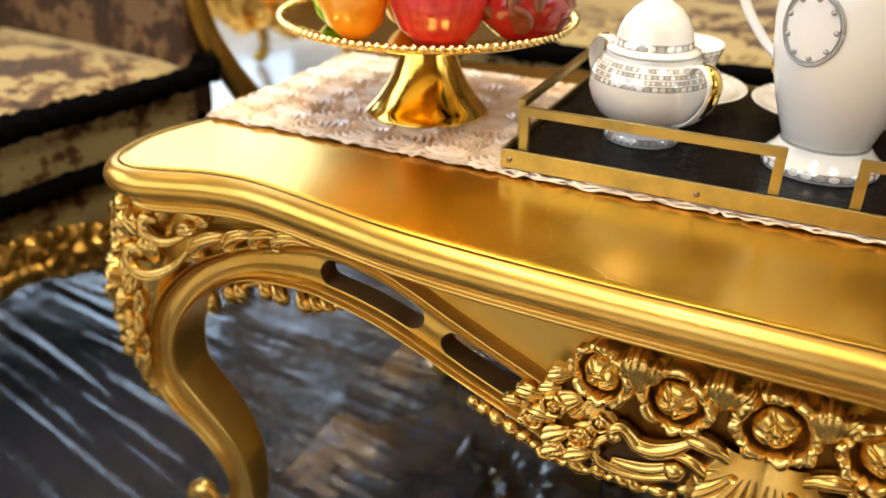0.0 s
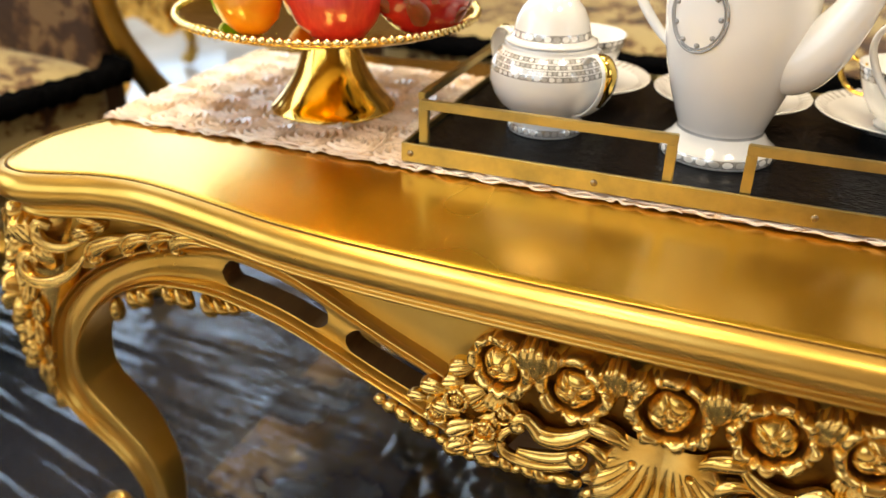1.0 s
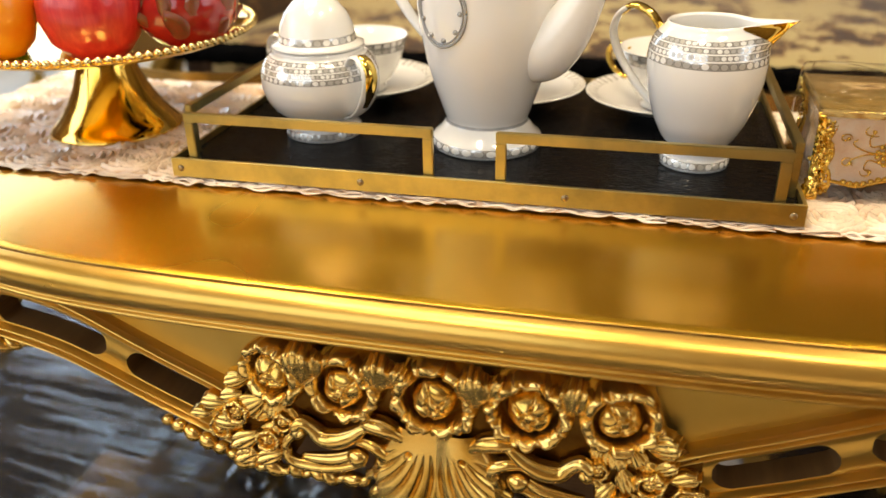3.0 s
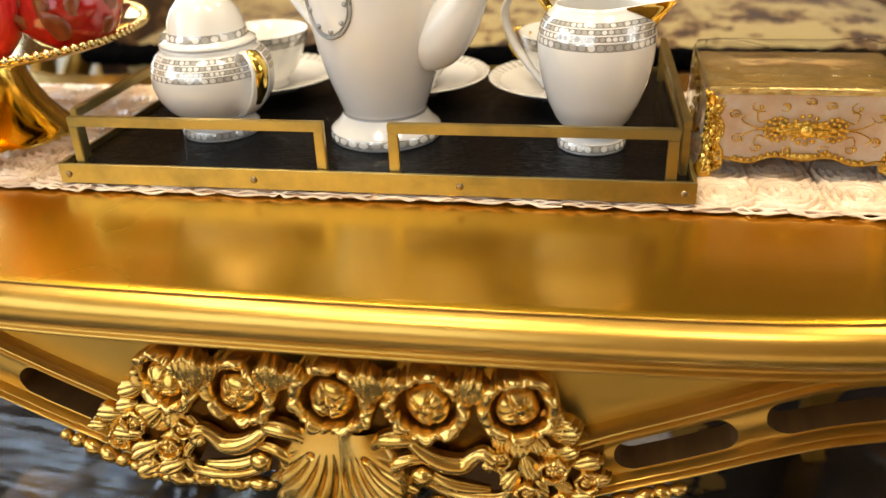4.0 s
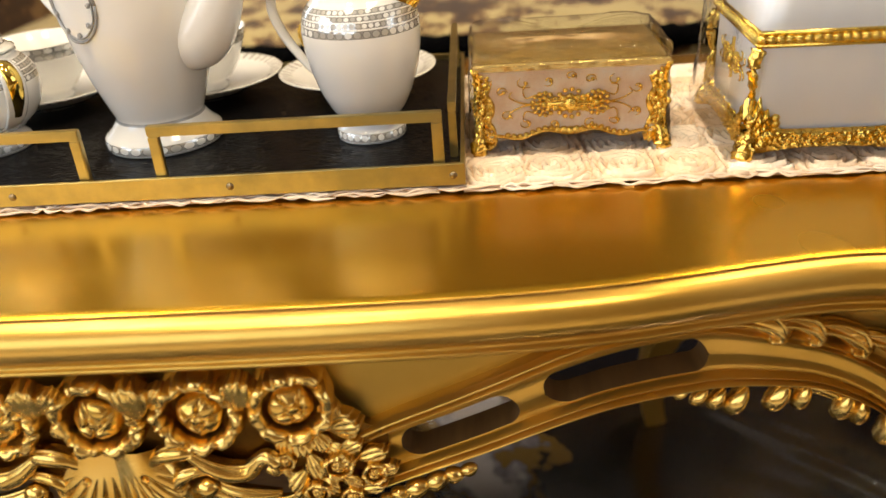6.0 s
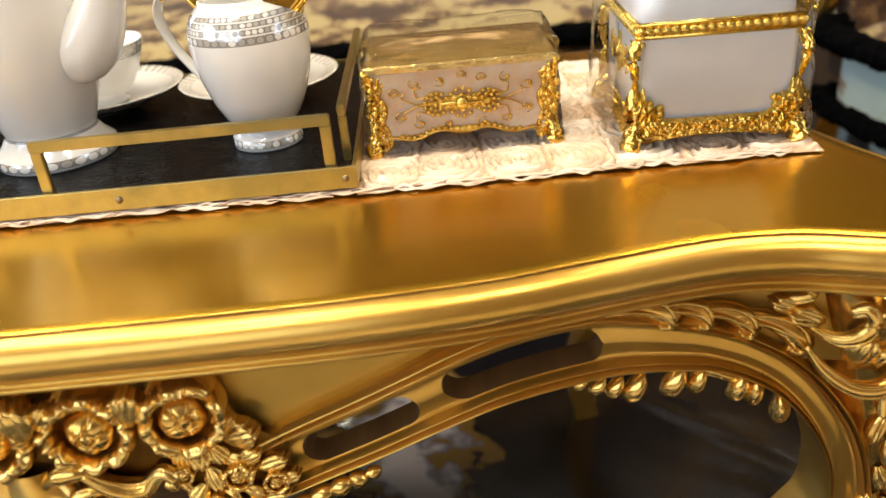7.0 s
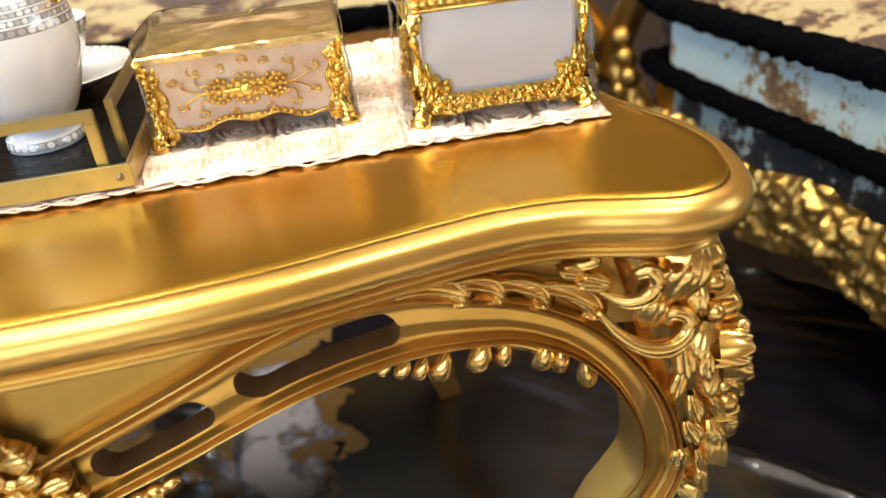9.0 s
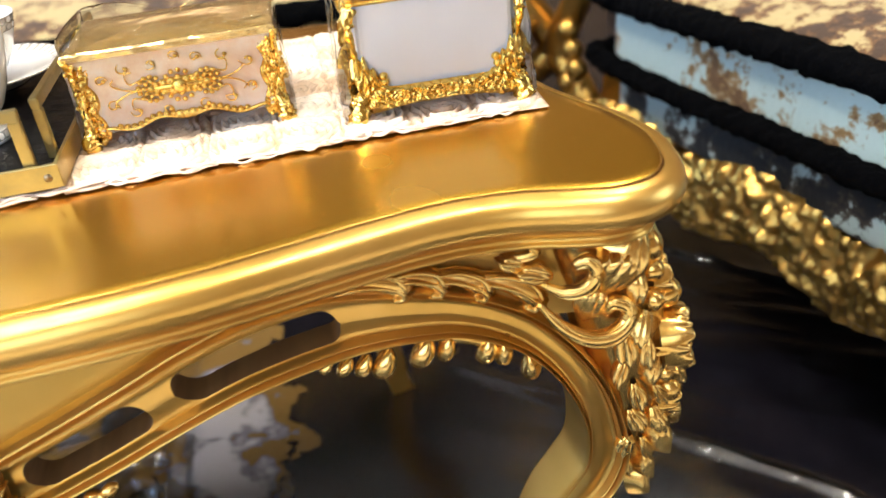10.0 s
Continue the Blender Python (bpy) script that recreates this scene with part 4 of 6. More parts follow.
HANGING = ((0.3660, 0.3490, 40, 0.012), (0.3770, 0.3470, 30, 0.016), (0.3880, 0.3450, 24, 0.018), (0.4000, 0.3450, 18, 0.023), (0.4260, 0.3470, 16, 0.024), (0.4420, 0.3440, 10, 0.021), (0.4680, 0.3370, 6, 0.022), (0.4790, 0.3320, 2, 0.021), (0.4950, 0.3170, -6, 0.023))

# curling leaves on top of the arch, hanging lobes under it, and the knee carving of each front leg
for s in (-1, 1):
    for tail, end in GADROONS:
        part("gadroon", gadroon(s, tail, end), table)
    for u, z, turn, ln in HANGING:
        wide = random.uniform(0.80, 0.95)
        part("hanging_leaf", LOBE, table, "", on_face(side_u(u, s), z, -0.008, -s * (turn - 22), ln, 0, s < 0) @ Matrix.Diagonal((wide, 1, 0.9, 1)))
    part("arch_leaf", tubes("arch_leaf", [([(side_u(u, s), face_y(u) + 0.010, z) for u, z in ((0.352, 0.3470), (0.391, 0.3490), (0.426, 0.3475), (0.458, 0.3390), (0.486, 0.3235))], [0.002, 0.0045, 0.0050, 0.0048, 0.003])], GOLD_CARVED, 10), table)
    for o, pts, rr in ((0.012, ((0.504, 0.3730), (0.516, 0.3560), (0.532, 0.3450), (0.548, 0.3440), (0.559, 0.3520), (0.560, 0.3630), (0.551, 0.3680), (0.546, 0.3610)), (0.0020, 0.0042, 0.0056, 0.0062, 0.0062, 0.0056, 0.0048, 0.0038)),
                       (0.009, ((0.506, 0.3860), (0.520, 0.3790), (0.533, 0.3820), (0.540, 0.3920), (0.535, 0.4020), (0.527, 0.3990)), (0.0020, 0.0044, 0.0056, 0.0058, 0.0050, 0.0036)),
                       (0.006, ((0.484, 0.4070), (0.496, 0.4060), (0.505, 0.4100), (0.501, 0.4140)), (0.0016, 0.0030, 0.0034, 0.0026))):
        q = [(side_u(u, s), face_y(u) - o - 0.004 * math.sin(i * 0.5), z) for i, (u, z) in enumerate(pts)]
        curl = part("c_scroll", tubes("c_scroll", [(q, rr)], GOLD_CARVED, 14), table)
        for dz, dy, k3 in ((0.66, -0.66, 0.30), (-0.58, -0.72, 0.28)):
            part("ridge", tubes("ridge", [([(x, y + dy * r, z + dz * r) for (x, y, z), r in zip(q, rr)], [r * k3 for r in rr])], GOLD_CARVED, 8), curl)
    for u, z, turn, size, ribs in ((0.534, 0.3560, -14, 0.030, 4), (0.514, 0.3900, 70, 0.026, 3), (0.545, 0.3760, -30, 0.034, 5), (0.498, 0.3990, 66, 0.020, 3)):
        part("leaf", LEAVES[ribs], table, "", on_face(side_u(u, s), z, 0.006, s * turn, size, 14))
    # solid core of the knee and the carved cascade round it
    def knee(z, sw, out=0.0, s=s):
        cu = interp(z, KNEE_Z, KNEE_U)
        ru = interp(z, KNEE_Z, KNEE_R) + out
        return (side_u(cu + ru * math.sin(radians(sw)) * (1.0 if math.sin(radians(sw)) > 0 else 1.15), s), -0.180 - ru * math.cos(radians(sw)), z)

    part("knee_core", grid_mesh("knee_core", lambda a, c: knee(0.422 - 0.272 * c, 360 * a), 28, 20, GOLD_CARVED, True, True), table)
    for z, sw, turn, size, ribs in KNEE_LEAVES:
        part("knee_leaf", LEAVES[ribs], table, "", pose(*knee(z, sw, -0.002), 0, 0, s * sw) @ pose(0, 0, 0, 90, 0, 0) @ pose(0, 0, 0, 0, 0, s * turn + random.uniform(-24, 24)) @ pose(0, 0, 0, random.uniform(2, 14), 0, 0) @ Matrix.Diagonal((size * random.uniform(0.65, 1.0), size * random.uniform(0.8, 1.1), size * random.uniform(1.0, 1.6), 1)))
    for z, sw, size, petals in KNEE_FLOWERS:
        flower("knee_flower", pose(*knee(z, sw, 0.001 + 0.004 * size), 0, 0, s * sw) @ pose(0, 0, 0, 84, 0, 12) @ Matrix.Diagonal((size, size, size, 1)), petals, table)
    for z, sw, r in KNEE_BEADS:
        part("bead", BEAD, table, "", pose(*knee(z, sw, 0.003), 0, 0, s * sw) @ Matrix.Diagonal((r, r, r * 1.25, 1)))
    foot = [(0.506, 0.036), (0.526, 0.020), (0.548, 0.018), (0.558, 0.032), (0.546, 0.044), (0.534, 0.036)]
    part("foot_scroll", tubes("foot_scroll", [([(side_u(u, s), -0.185, z) for u, z in foot], [0.018, 0.018, 0.017, 0.015, 0.011, 0.006])], GOLD_CARVED, 12), table)

# ---- runner ----
RX0, RX1, RY0, RY1 = -0.548, 0.560, 0.003, 0.270
runner = thing("table_runner", (0, 0, TOP), "peach satin ribbon-rose table runner on the gold tabletop", "table runner")


def runner_sheet(u, v):
    x = RX0 + (RX1 - RX0) * u
    y = RY0 + (RY1 - RY0) * v
    y += 0.004 * noise.noise((x * 9, v * 2, 3.3)) * (1 - v)
    edge = min(u, 1 - u) * 14
    x = x * (1 - 0.03 * (v - 0.1) ** 2) if edge > 1 else x
    return (x, y, 0.0022 + 0.0012 * noise.noise((x * 40, y * 40, 0.5)))


part("net", grid_mesh("net", runner_sheet, 160, 40, RUNNER_NET), runner, "peach net ground")


def ribbon_rose(seed):
    """Square of crinkled ribbon coiled into a flat rose."""
    rnd = random.Random(seed)
    ox, oy, turn = rnd.uniform(-0.004, 0.004), rnd.uniform(-0.004, 0.004), rnd.choice((-1, 1))

    def fn(a, c):
        x, y = 0.052 * (a - 0.5), 0.052 * (c - 0.5)
        wx, wy = x + 0.0035 * noise.noise((x * 90, y * 90, seed * 3.1)), y + 0.0035 * noise.noise((x * 90, y * 90, seed * 3.1 + 9))
        px, py = wx - ox, wy - oy
        r = (abs(px) ** 3 + abs(py) ** 3) ** (1 / 3)
        th = math.atan2(py, px)
        ph = r / 0.0062 + turn * th / (2 * math.pi)
        ridge = min(1.0, (ph % 1.0) * 1.15) ** 0.6 * (1.0 if ph % 1.0 < 0.87 else (1.0 - ph % 1.0) / 0.13)
        crease = abs(noise.noise((x * 260, y * 260, seed)))
        edge = min(1.0, 9 * min(a, 1 - a, c, 1 - c))
        return (x, y, (0.0004 + 0.0050 * ridge + 0.0012 * crease + 0.0012 * noise.noise((x * 60, y * 60, seed + 5))) * edge)
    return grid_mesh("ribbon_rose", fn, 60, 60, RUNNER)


ROSES = [ribbon_rose(i) for i in range(5)]
random.seed(11)
NX, NY = 24, 6
for i in range(NX):
    for j in range(NY):
        x, y = RX0 + (i + 0.5) * (RX1 - RX0) / NX, RY0 + 0.002 + (j + 0.5) * (RY1 - RY0 - 0.004) / NY
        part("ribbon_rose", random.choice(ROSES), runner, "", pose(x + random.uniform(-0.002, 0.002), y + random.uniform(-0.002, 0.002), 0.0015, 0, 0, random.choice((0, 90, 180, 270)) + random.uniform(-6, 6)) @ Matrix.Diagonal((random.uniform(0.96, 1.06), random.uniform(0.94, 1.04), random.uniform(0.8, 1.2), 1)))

# lace loops along the front edge
random.seed(5)
x = RX0
while x < RX1 - 0.02:
    w = random.uniform(0.022, 0.045)
    lines = []
    for k2 in range(3):
        y = RY0 + 0.0015 - 0.0022 * k2 + 0.004 * noise.noise((x * 9, 0, 3.3))
        pts = [(x + w * f, y - 0.0018 * math.sin(f * 3.14) + random.uniform(-0.0020, 0.0016), 0.0030 - 0.0004 * k2 + random.uniform(-0.0006, 0.0020)) for f in (0, 0.2, 0.4, 0.6, 0.8, 1.0)]
        lines.append((pts, [0.0006, 0.0017, 0.0012, 0.0019, 0.0014, 0.0006]))
    part("lace_loop", tubes("lace_loop", lines, LACE, 8, 0.55), runner)
    x += w * 0.97

# ---- tray ----
TZ = TOP + 0.006
TL, TD = 0.24, 0.295
tray = thing("serving_tray", (0, 0, TZ), "black crocodile-leather serving tray with a brass rim and handles", "tray")
part("base", box_mesh("base", (2 * TL - 0.006, TD - 0.006, 0.010), LEATHER, 0.001, (0, TD / 2, 0.006)), tray, "black crocodile-embossed leather base")
for name, size, c in (("rim", (2 * TL, 0.003, 0.016), (0, 0.0015, 0.008)), ("rim", (2 * TL, 0.003, 0.016), (0, TD - 0.0015, 0.008)),
                      ("rim", (0.003, TD - 0.0065, 0.016), (-TL + 0.0015, TD / 2, 0.008)), ("rim", (0.003, TD - 0.0065, 0.016), (TL - 0.0015, TD / 2, 0.008))):
    part(name, box_mesh(name, size, BRASS, 0.0006, c), tray, "brass rim strip")
SCREW_MESH = lathe("screw", [(0.0028, 0.0), (0.0026, 0.0009), (0.0016, 0.0014), (0.0003, 0.0016)], SCREW, 14)
for x in (-0.232, -0.080, 0.076, 0.232):
    part("screw", SCREW_MESH, tray, "small round screw head", pose(x, 0.0002, 0.0075, 90, 0, 0))


def bar_frame(name, pts, w=0.0075, d=0.0055):
    """Square bar along a path of three straight runs: post, rail, post."""
    verts, faces = [], []
    bm = bmesh.new()
    (a, b2, c, d2) = [Vector(p) for p in pts]
    along = (c - b2).normalized()
    for p, q, ext in ((a, b2, 0), (c, d2, 0)):
        mid, ln = (p + q) / 2, (p - q).length
        size = Vector((w if abs(along.x) > 0.5 else d, d if abs(along.x) > 0.5 else w, ln))
        bmesh.ops.create_cube(bm, size=1, matrix=Matrix.Translation(mid) @ Matrix.Diagonal((*size, 1)))
    mid, ln = (b2 + c) / 2, (b2 - c).length + w
    size = Vector((ln if abs(along.x) > 0.5 else d * 1.04, d * 1.04 if abs(along.x) > 0.5 else ln, w))
    bmesh.ops.create_cube(bm, size=1, matrix=Matrix.Translation(mid + Vector((0, 0, w / 2))) @ Matrix.Diagonal((*size, 1)))
    bmesh.ops.bevel(bm, geom=bm.edges[:], offset=0.0007, segments=2, affect="EDGES")
    me = bpy.data.meshes.new(name)
    bm.to_mesh(me)
    bm.free()
    me.materials.append(BRASS)
    return me


HZ0, HZ1 = 0.011, 0.0445
for x0, x1 in ((-0.2225, -0.0275), (0.0275, 0.2225)):
    part("handle", bar_frame("handle", [(x0, 0.0075, HZ0), (x0, 0.0075, HZ1), (x1, 0.0075, HZ1), (x1, 0.0075, HZ0)]), tray, "square brass handle bar")
for x in (-0.2325, 0.2325):
    part("handle", bar_frame("handle", [(x, 0.028, HZ0), (x, 0.028, HZ1), (x, 0.262, HZ1), (x, 0.262, HZ0)]), tray, "square brass handle bar")

# ---- tea set ----
FZ = TZ + 0.0112


def ribbon_handle(name, pts, width, thick, mat):
    """Flat handle through points in the x-z plane, width along y."""
    q = smooth_path(pts, 7)
    verts, faces = [], []
    n = len(q)
    for i in range(n):
        d = q[min(i + 1, n - 1)] - q[max(i - 1, 0)]
        d = d / np.linalg.norm(d)
        nx, nz = -d[1], d[0]
        f = i / (n - 1)
        w = width * (0.7 + 0.5 * math.sin(f * math.pi))
        for j in range(10):
            a = 2 * math.pi * j / 10
            verts.append((q[i][0] + nx * thick * math.sin(a), w * math.cos(a), q[i][1] + nz * thick * math.sin(a)))
    for i in range(n - 1):
        for j in range(10):
            faces.append((i * 10 + j, i * 10 + (j + 1) % 10, (i + 1) * 10 + (j + 1) % 10, (i + 1) * 10 + j))
    faces.append(tuple(range(10))[::-1])
    faces.append(tuple((n - 1) * 10 + j for j in range(10)))
    return data_mesh(name, verts, faces, mat)


sugar = thing("sugar_bowl", (-0.1455, 0.098, FZ), "white porcelain sugar bowl with silver disc bands and gilt handles", "sugar bowl", -35)
SB = [(0.0325, 0.0), (0.0335, 0.002), (0.0325, 0.0078), (0.029, 0.0105), (0.0235, 0.0125), (0.0245, 0.0145), (0.0345, 0.0185), (0.0425, 0.026), (0.0475, 0.0345), (0.0502, 0.0445),
      (0.0502, 0.0540), (0.0495, 0.0585), (0.0491, 0.0594), (0.0478, 0.0626), (0.0473, 0.0635), (0.0450, 0.0668), (0.0444, 0.0677), (0.0412, 0.0708), (0.0385, 0.0735), (0.0395, 0.0750), (0.034, 0.0756)]
part("body", lathe("body", SB, [PORCELAIN, MOSAIC], 64, ((1, 2, 34, 1, 1), (10, 11, 52, 1, 1), (12, 13, 76, 1, 1), (14, 15, 60, 1, 1), (16, 17, 56, 1, 1))), sugar)
SL = [(0.036, 0.0757), (0.0388, 0.0767), (0.0390, 0.0782), (0.0350, 0.0800), (0.0328, 0.0812), (0.0318, 0.0872), (0.0314, 0.0882), (0.0298, 0.0955), (0.0256, 0.1040), (0.0186, 0.1120), (0.0105, 0.1175), (0.0065, 0.1198)]
lid = part("lid", lathe("lid", SL, [PORCELAIN, MOSAIC], 64, ((4, 5, 27, 1, 1),)), sugar)
part("knob", lathe("knob", [(0.0060, 0.1200), (0.0050, 0.1235), (0.0078, 0.1275), (0.0082, 0.1310), (0.0060, 0.1345), (0.001, 0.1355)], GOLD_POLISHED, 24), lid, "gilt knob")
EAR = [(0.043, 0.066), (0.052, 0.0745), (0.064, 0.0750), (0.072, 0.065), (0.070, 0.050), (0.061, 0.036), (0.049, 0.026), (0.036, 0.021)]
for rz in (0, 180):
    h = part("handle", ribbon_handle("handle", EAR, 0.0072, 0.0018, PORCELAIN), sugar, "ear-shaped handle", pose(0, 0, 0, 0, 0, rz))
    part("gilding", ribbon_handle("gilding", [(x + 0.0012, z + 0.0004) for x, z in EAR[1:6]], 0.0050, 0.0022, GOLD_POLISHED), h, "gilt edge")

teapot = thing("teapot", (0.000, 0.098, FZ), "tall white porcelain teapot with a silver medallion", "teapot", -17)
TP = [(0.0450, 0.0), (0.0460, 0.002), (0.0455, 0.0085), (0.0440, 0.0100), (0.0385, 0.0150), (0.0345, 0.0210), (0.0335, 0.0230), (0.0350, 0.0265), (0.0390, 0.038), (0.0445, 0.054), (0.0495, 0.073), (0.0535, 0.094), (0.0560, 0.115),
      (0.0562, 0.135), (0.0535, 0.153), (0.0470, 0.168), (0.0400, 0.178), (0.0380, 0.184), (0.0385, 0.187), (0.036, 0.188)]
part("body", lathe("body", TP, [PORCELAIN, MOSAIC, SILVER], 72, ((1, 2, 28, 1, 1), (5, 6, 1, 1, 2), (15, 16, 44, 1, 1))), teapot)
part("lid", lathe("lid", [(0.037, 0.188), (0.040, 0.190), (0.038, 0.193), (0.030, 0.203), (0.018, 0.211), (0.008, 0.215), (0.006, 0.219), (0.010, 0.226), (0.006, 0.232), (0.001, 0.233)], PORCELAIN, 48), teapot)
SP = [((0.034, 0, 0.074), 0.019), ((0.050, 0, 0.082), 0.0225), ((0.064, 0, 0.097), 0.0205), ((0.076, 0, 0.117), 0.0165), ((0.087, 0, 0.140), 0.0125), ((0.098, 0, 0.160), 0.0098), ((0.110, 0, 0.172), 0.0088)]
part("spout", tubes("spout", [([p for p, r in SP], [r for p, r in SP])], PORCELAIN, 24, 1.0, (0, 1, 0)), teapot)
part("handle", ribbon_handle("handle", [(-0.050, 0.158), (-0.068, 0.172), (-0.088, 0.165), (-0.094, 0.142), (-0.084, 0.115), (-0.066, 0.092), (-0.050, 0.078), (-0.044, 0.070)], 0.0055, 0.0036, PORCELAIN), teapot)


def on_pot(az, h):
    r = interp(h, [z for r, z in TP], [r for r, z in TP])
    dr = (interp(h + 0.004, [z for r, z in TP], [r for r, z in TP]) - interp(h - 0.004, [z for r, z in TP], [r for r, z in TP])) / 0.008
    return Vector(((r + 0.0006) * math.cos(az), (r + 0.0006) * math.sin(az), h)), dr


MED_AZ, MED_H = radians(-104), 0.116
for k2, (rw, rh, rad) in enumerate(((0.0235, 0.0265, 0.0011), (0.0212, 0.0240, 0.0007))):
    pts = []
    for i in range(41):
        a = 2 * math.pi * i / 40
        r0 = 0.0535
        p, _ = on_pot(MED_AZ + rw * math.cos(a) / r0, MED_H + rh * math.sin(a))
        pts.append(tuple(p))
    vs, fs = [], []
    tube_into(vs, fs, pts, rad, 6)
    part("medallion_ring", data_mesh("medallion_ring", vs, fs, SILVER), teapot, "printed silver oval ring")
for i in range(9):
    a = 2 * math.pi * i / 9
    p, _ = on_pot(MED_AZ + 0.0188 * math.cos(a) / 0.0535, MED_H + 0.0214 * math.sin(a))
    part("medallion_dot", BEAD, teapot, "", Matrix.Translation(p) @ Matrix.Diagonal((0.0021, 0.0016, 0.0021, 1)))
SILVER_DOT = BEAD.copy()
SILVER_DOT.materials[0] = SILVER
for ob in teapot.children:
    if ob.name.startswith("medallion_dot"):
        ob.data = SILVER_DOT

creamer = thing("milk_jug", (0.168, 0.084, FZ), "white porcelain milk jug with silver bands and a gilt lip", "milk jug", -22)
CR = [(0.0262, 0.0), (0.0268, 0.002), (0.0262, 0.0080), (0.0230, 0.0100), (0.0205, 0.0125), (0.0215, 0.0150), (0.0290, 0.024), (0.0350, 0.037), (0.0400, 0.053), (0.0428, 0.068), (0.0438, 0.0830),
      (0.0432, 0.0885), (0.0429, 0.0896), (0.0419, 0.0934), (0.0415, 0.0944), (0.0398, 0.0978), (0.0393, 0.0987), (0.0370, 0.1018), (0.0345, 0.1045), (0.0322, 0.1070), (0.0315, 0.1092), (0.0303, 0.1096), (0.0285, 0.107), (0.0330, 0.098), (0.036, 0.080), (0.030, 0.05), (0.01, 0.03)]


def jug_body():
    me = lathe("body", CR, [PORCELAIN, MOSAIC], 72, ((1, 2, 27, 1, 1), (10, 11, 42, 1, 1), (12, 13, 60, 1, 1), (14, 15, 56, 1, 1), (16, 17, 52, 1, 1)))
    for v in me.vertices:
        az = math.atan2(v.co.y, v.co.x)
        k3 = max(0.0, (v.co.z - 0.092) / 0.018) * math.exp(-(az / 0.50) ** 2)
        if v.co.z > 0.092:
            v.co.x += 0.030 * k3 ** 1.3
            v.co.z += 0.006 * k3
            v.co.y *= 1 - 0.35 * min(k3, 1)
    return me


part("body", jug_body(), creamer)


def lip(a, c):
    az = -0.66 + 1.32 * a
    h0 = 0.0955 + 0.0125 * (abs(az) / 0.66) ** 1.3
    h = h0 + (0.1093 - h0) * c
    r = interp(h, [z for r, z in CR[:21]], [r for r, z in CR[:21]])
    k3 = max(0.0, (h - 0.092) / 0.018) * math.exp(-(az / 0.50) ** 2)
    return ((r + 0.0007) * math.cos(az) + 0.030 * k3 ** 1.3, (r + 0.0007) * math.sin(az) * (1 - 0.35 * min(k3, 1)), h + 0.006 * k3)


part("gilt_lip", grid_mesh("gilt_lip", lip, 20, 12, GOLD_POLISHED), creamer, "gilt pouring lip")
JH = [(-0.036, 0.097), (-0.046, 0.109), (-0.060, 0.114), (-0.072, 0.107), (-0.076, 0.093), (-0.069, 0.075), (-0.056, 0.058), (-0.044, 0.046), (-0.036, 0.039)]
h = part("handle", ribbon_handle("handle", JH, 0.0046, 0.0026, PORCELAIN), creamer)
part("gilding", ribbon_handle("gilding", [(x, z + 0.0005) for x, z in JH[:4]], 0.0050, 0.0029, GOLD_POLISHED), h, "gilt top of the handle")

SAUCER = lathe("saucer", [(0.026, 0.0), (0.027, 0.002), (0.038, 0.004), (0.052, 0.010), (0.062, 0.0150), (0.0705, 0.0185), (0.0712, 0.0195), (0.0700, 0.0198), (0.060, 0.0166), (0.048, 0.0105), (0.030, 0.0058), (0.004, 0.005)], [PORCELAIN, STRIPES], 56, ((7, 8, 48, 1, 1), (4, 5, 48, 1, 1)))
CUP = lathe("cup", [(0.0200, 0.0), (0.0210, 0.003), (0.0185, 0.006), (0.0260, 0.012), (0.0340, 0.024), (0.0385, 0.037), (0.0405, 0.0420), (0.0435, 0.0530), (0.0438, 0.0540), (0.0425, 0.0535), (0.0375, 0.036), (0.0280, 0.016), (0.004, 0.011)], [PORCELAIN, MOSAIC], 48, ((6, 7, 30, 1.99, 1),))
CUP_HANDLE = ribbon_handle("handle", [(0.040, 0.046), (0.054, 0.050), (0.062, 0.041), (0.058, 0.029), (0.046, 0.021), (0.034, 0.020)], 0.0036, 0.0018, GOLD_POLISHED)
for x, y, rz in ((-0.145, 0.213, 205), (0.001, 0.216, 160), (0.144, 0.210, 150)):
    sc = thing("saucer", (x, y, FZ), "white porcelain saucer with a silver fan border", "saucer", 0, "saucers on the tray")
    part("dish", SAUCER, sc)
    cp = thing("teacup", (x, y, FZ + 0.0062), "white porcelain teacup with a silver band and gilt handle", "teacup", rz, "teacups on the tray")
    part("bowl", CUP, cp)
    part("handle", CUP_HANDLE, cp, "gilt handle")

# ---- cake stand and fruit ----
SX, SY, SZ = -0.362, 0.110, TOP + 0.005
stand = thing("cake_stand", (SX, SY, SZ), "polished gold pedestal cake stand with a beaded rim", "cake stand")
part("pedestal", lathe("pedestal", [(0.0600, 0.0), (0.0615, 0.0012), (0.0605, 0.0030), (0.0545, 0.0085), (0.0480, 0.0160), (0.0405, 0.027), (0.0340, 0.039), (0.0290, 0.052), (0.0255, 0.064), (0.0240, 0.073), (0.034, 0.0780), (0.050, 0.0795)], GOLD_POLISHED, 72), stand)
plate = part("plate", lathe("plate", [(0.045, 0.0790), (0.090, 0.0815), (0.128, 0.0865), (0.1365, 0.0905), (0.1385, 0.0930), (0.1370, 0.0950), (0.1330, 0.0925), (0.126, 0.0880), (0.090, 0.0842), (0.004, 0.0835)], GOLD_POLISHED, 96), stand)
PEARL = lathe("rim_bead", [(0.0002, -0.0036), (0.0018, -0.0031), (0.0031, -0.0018), (0.0036, 0.0), (0.0031, 0.0018), (0.0018, 0.0031), (0.0002, 0.0036)], GOLD_PALE, 14)
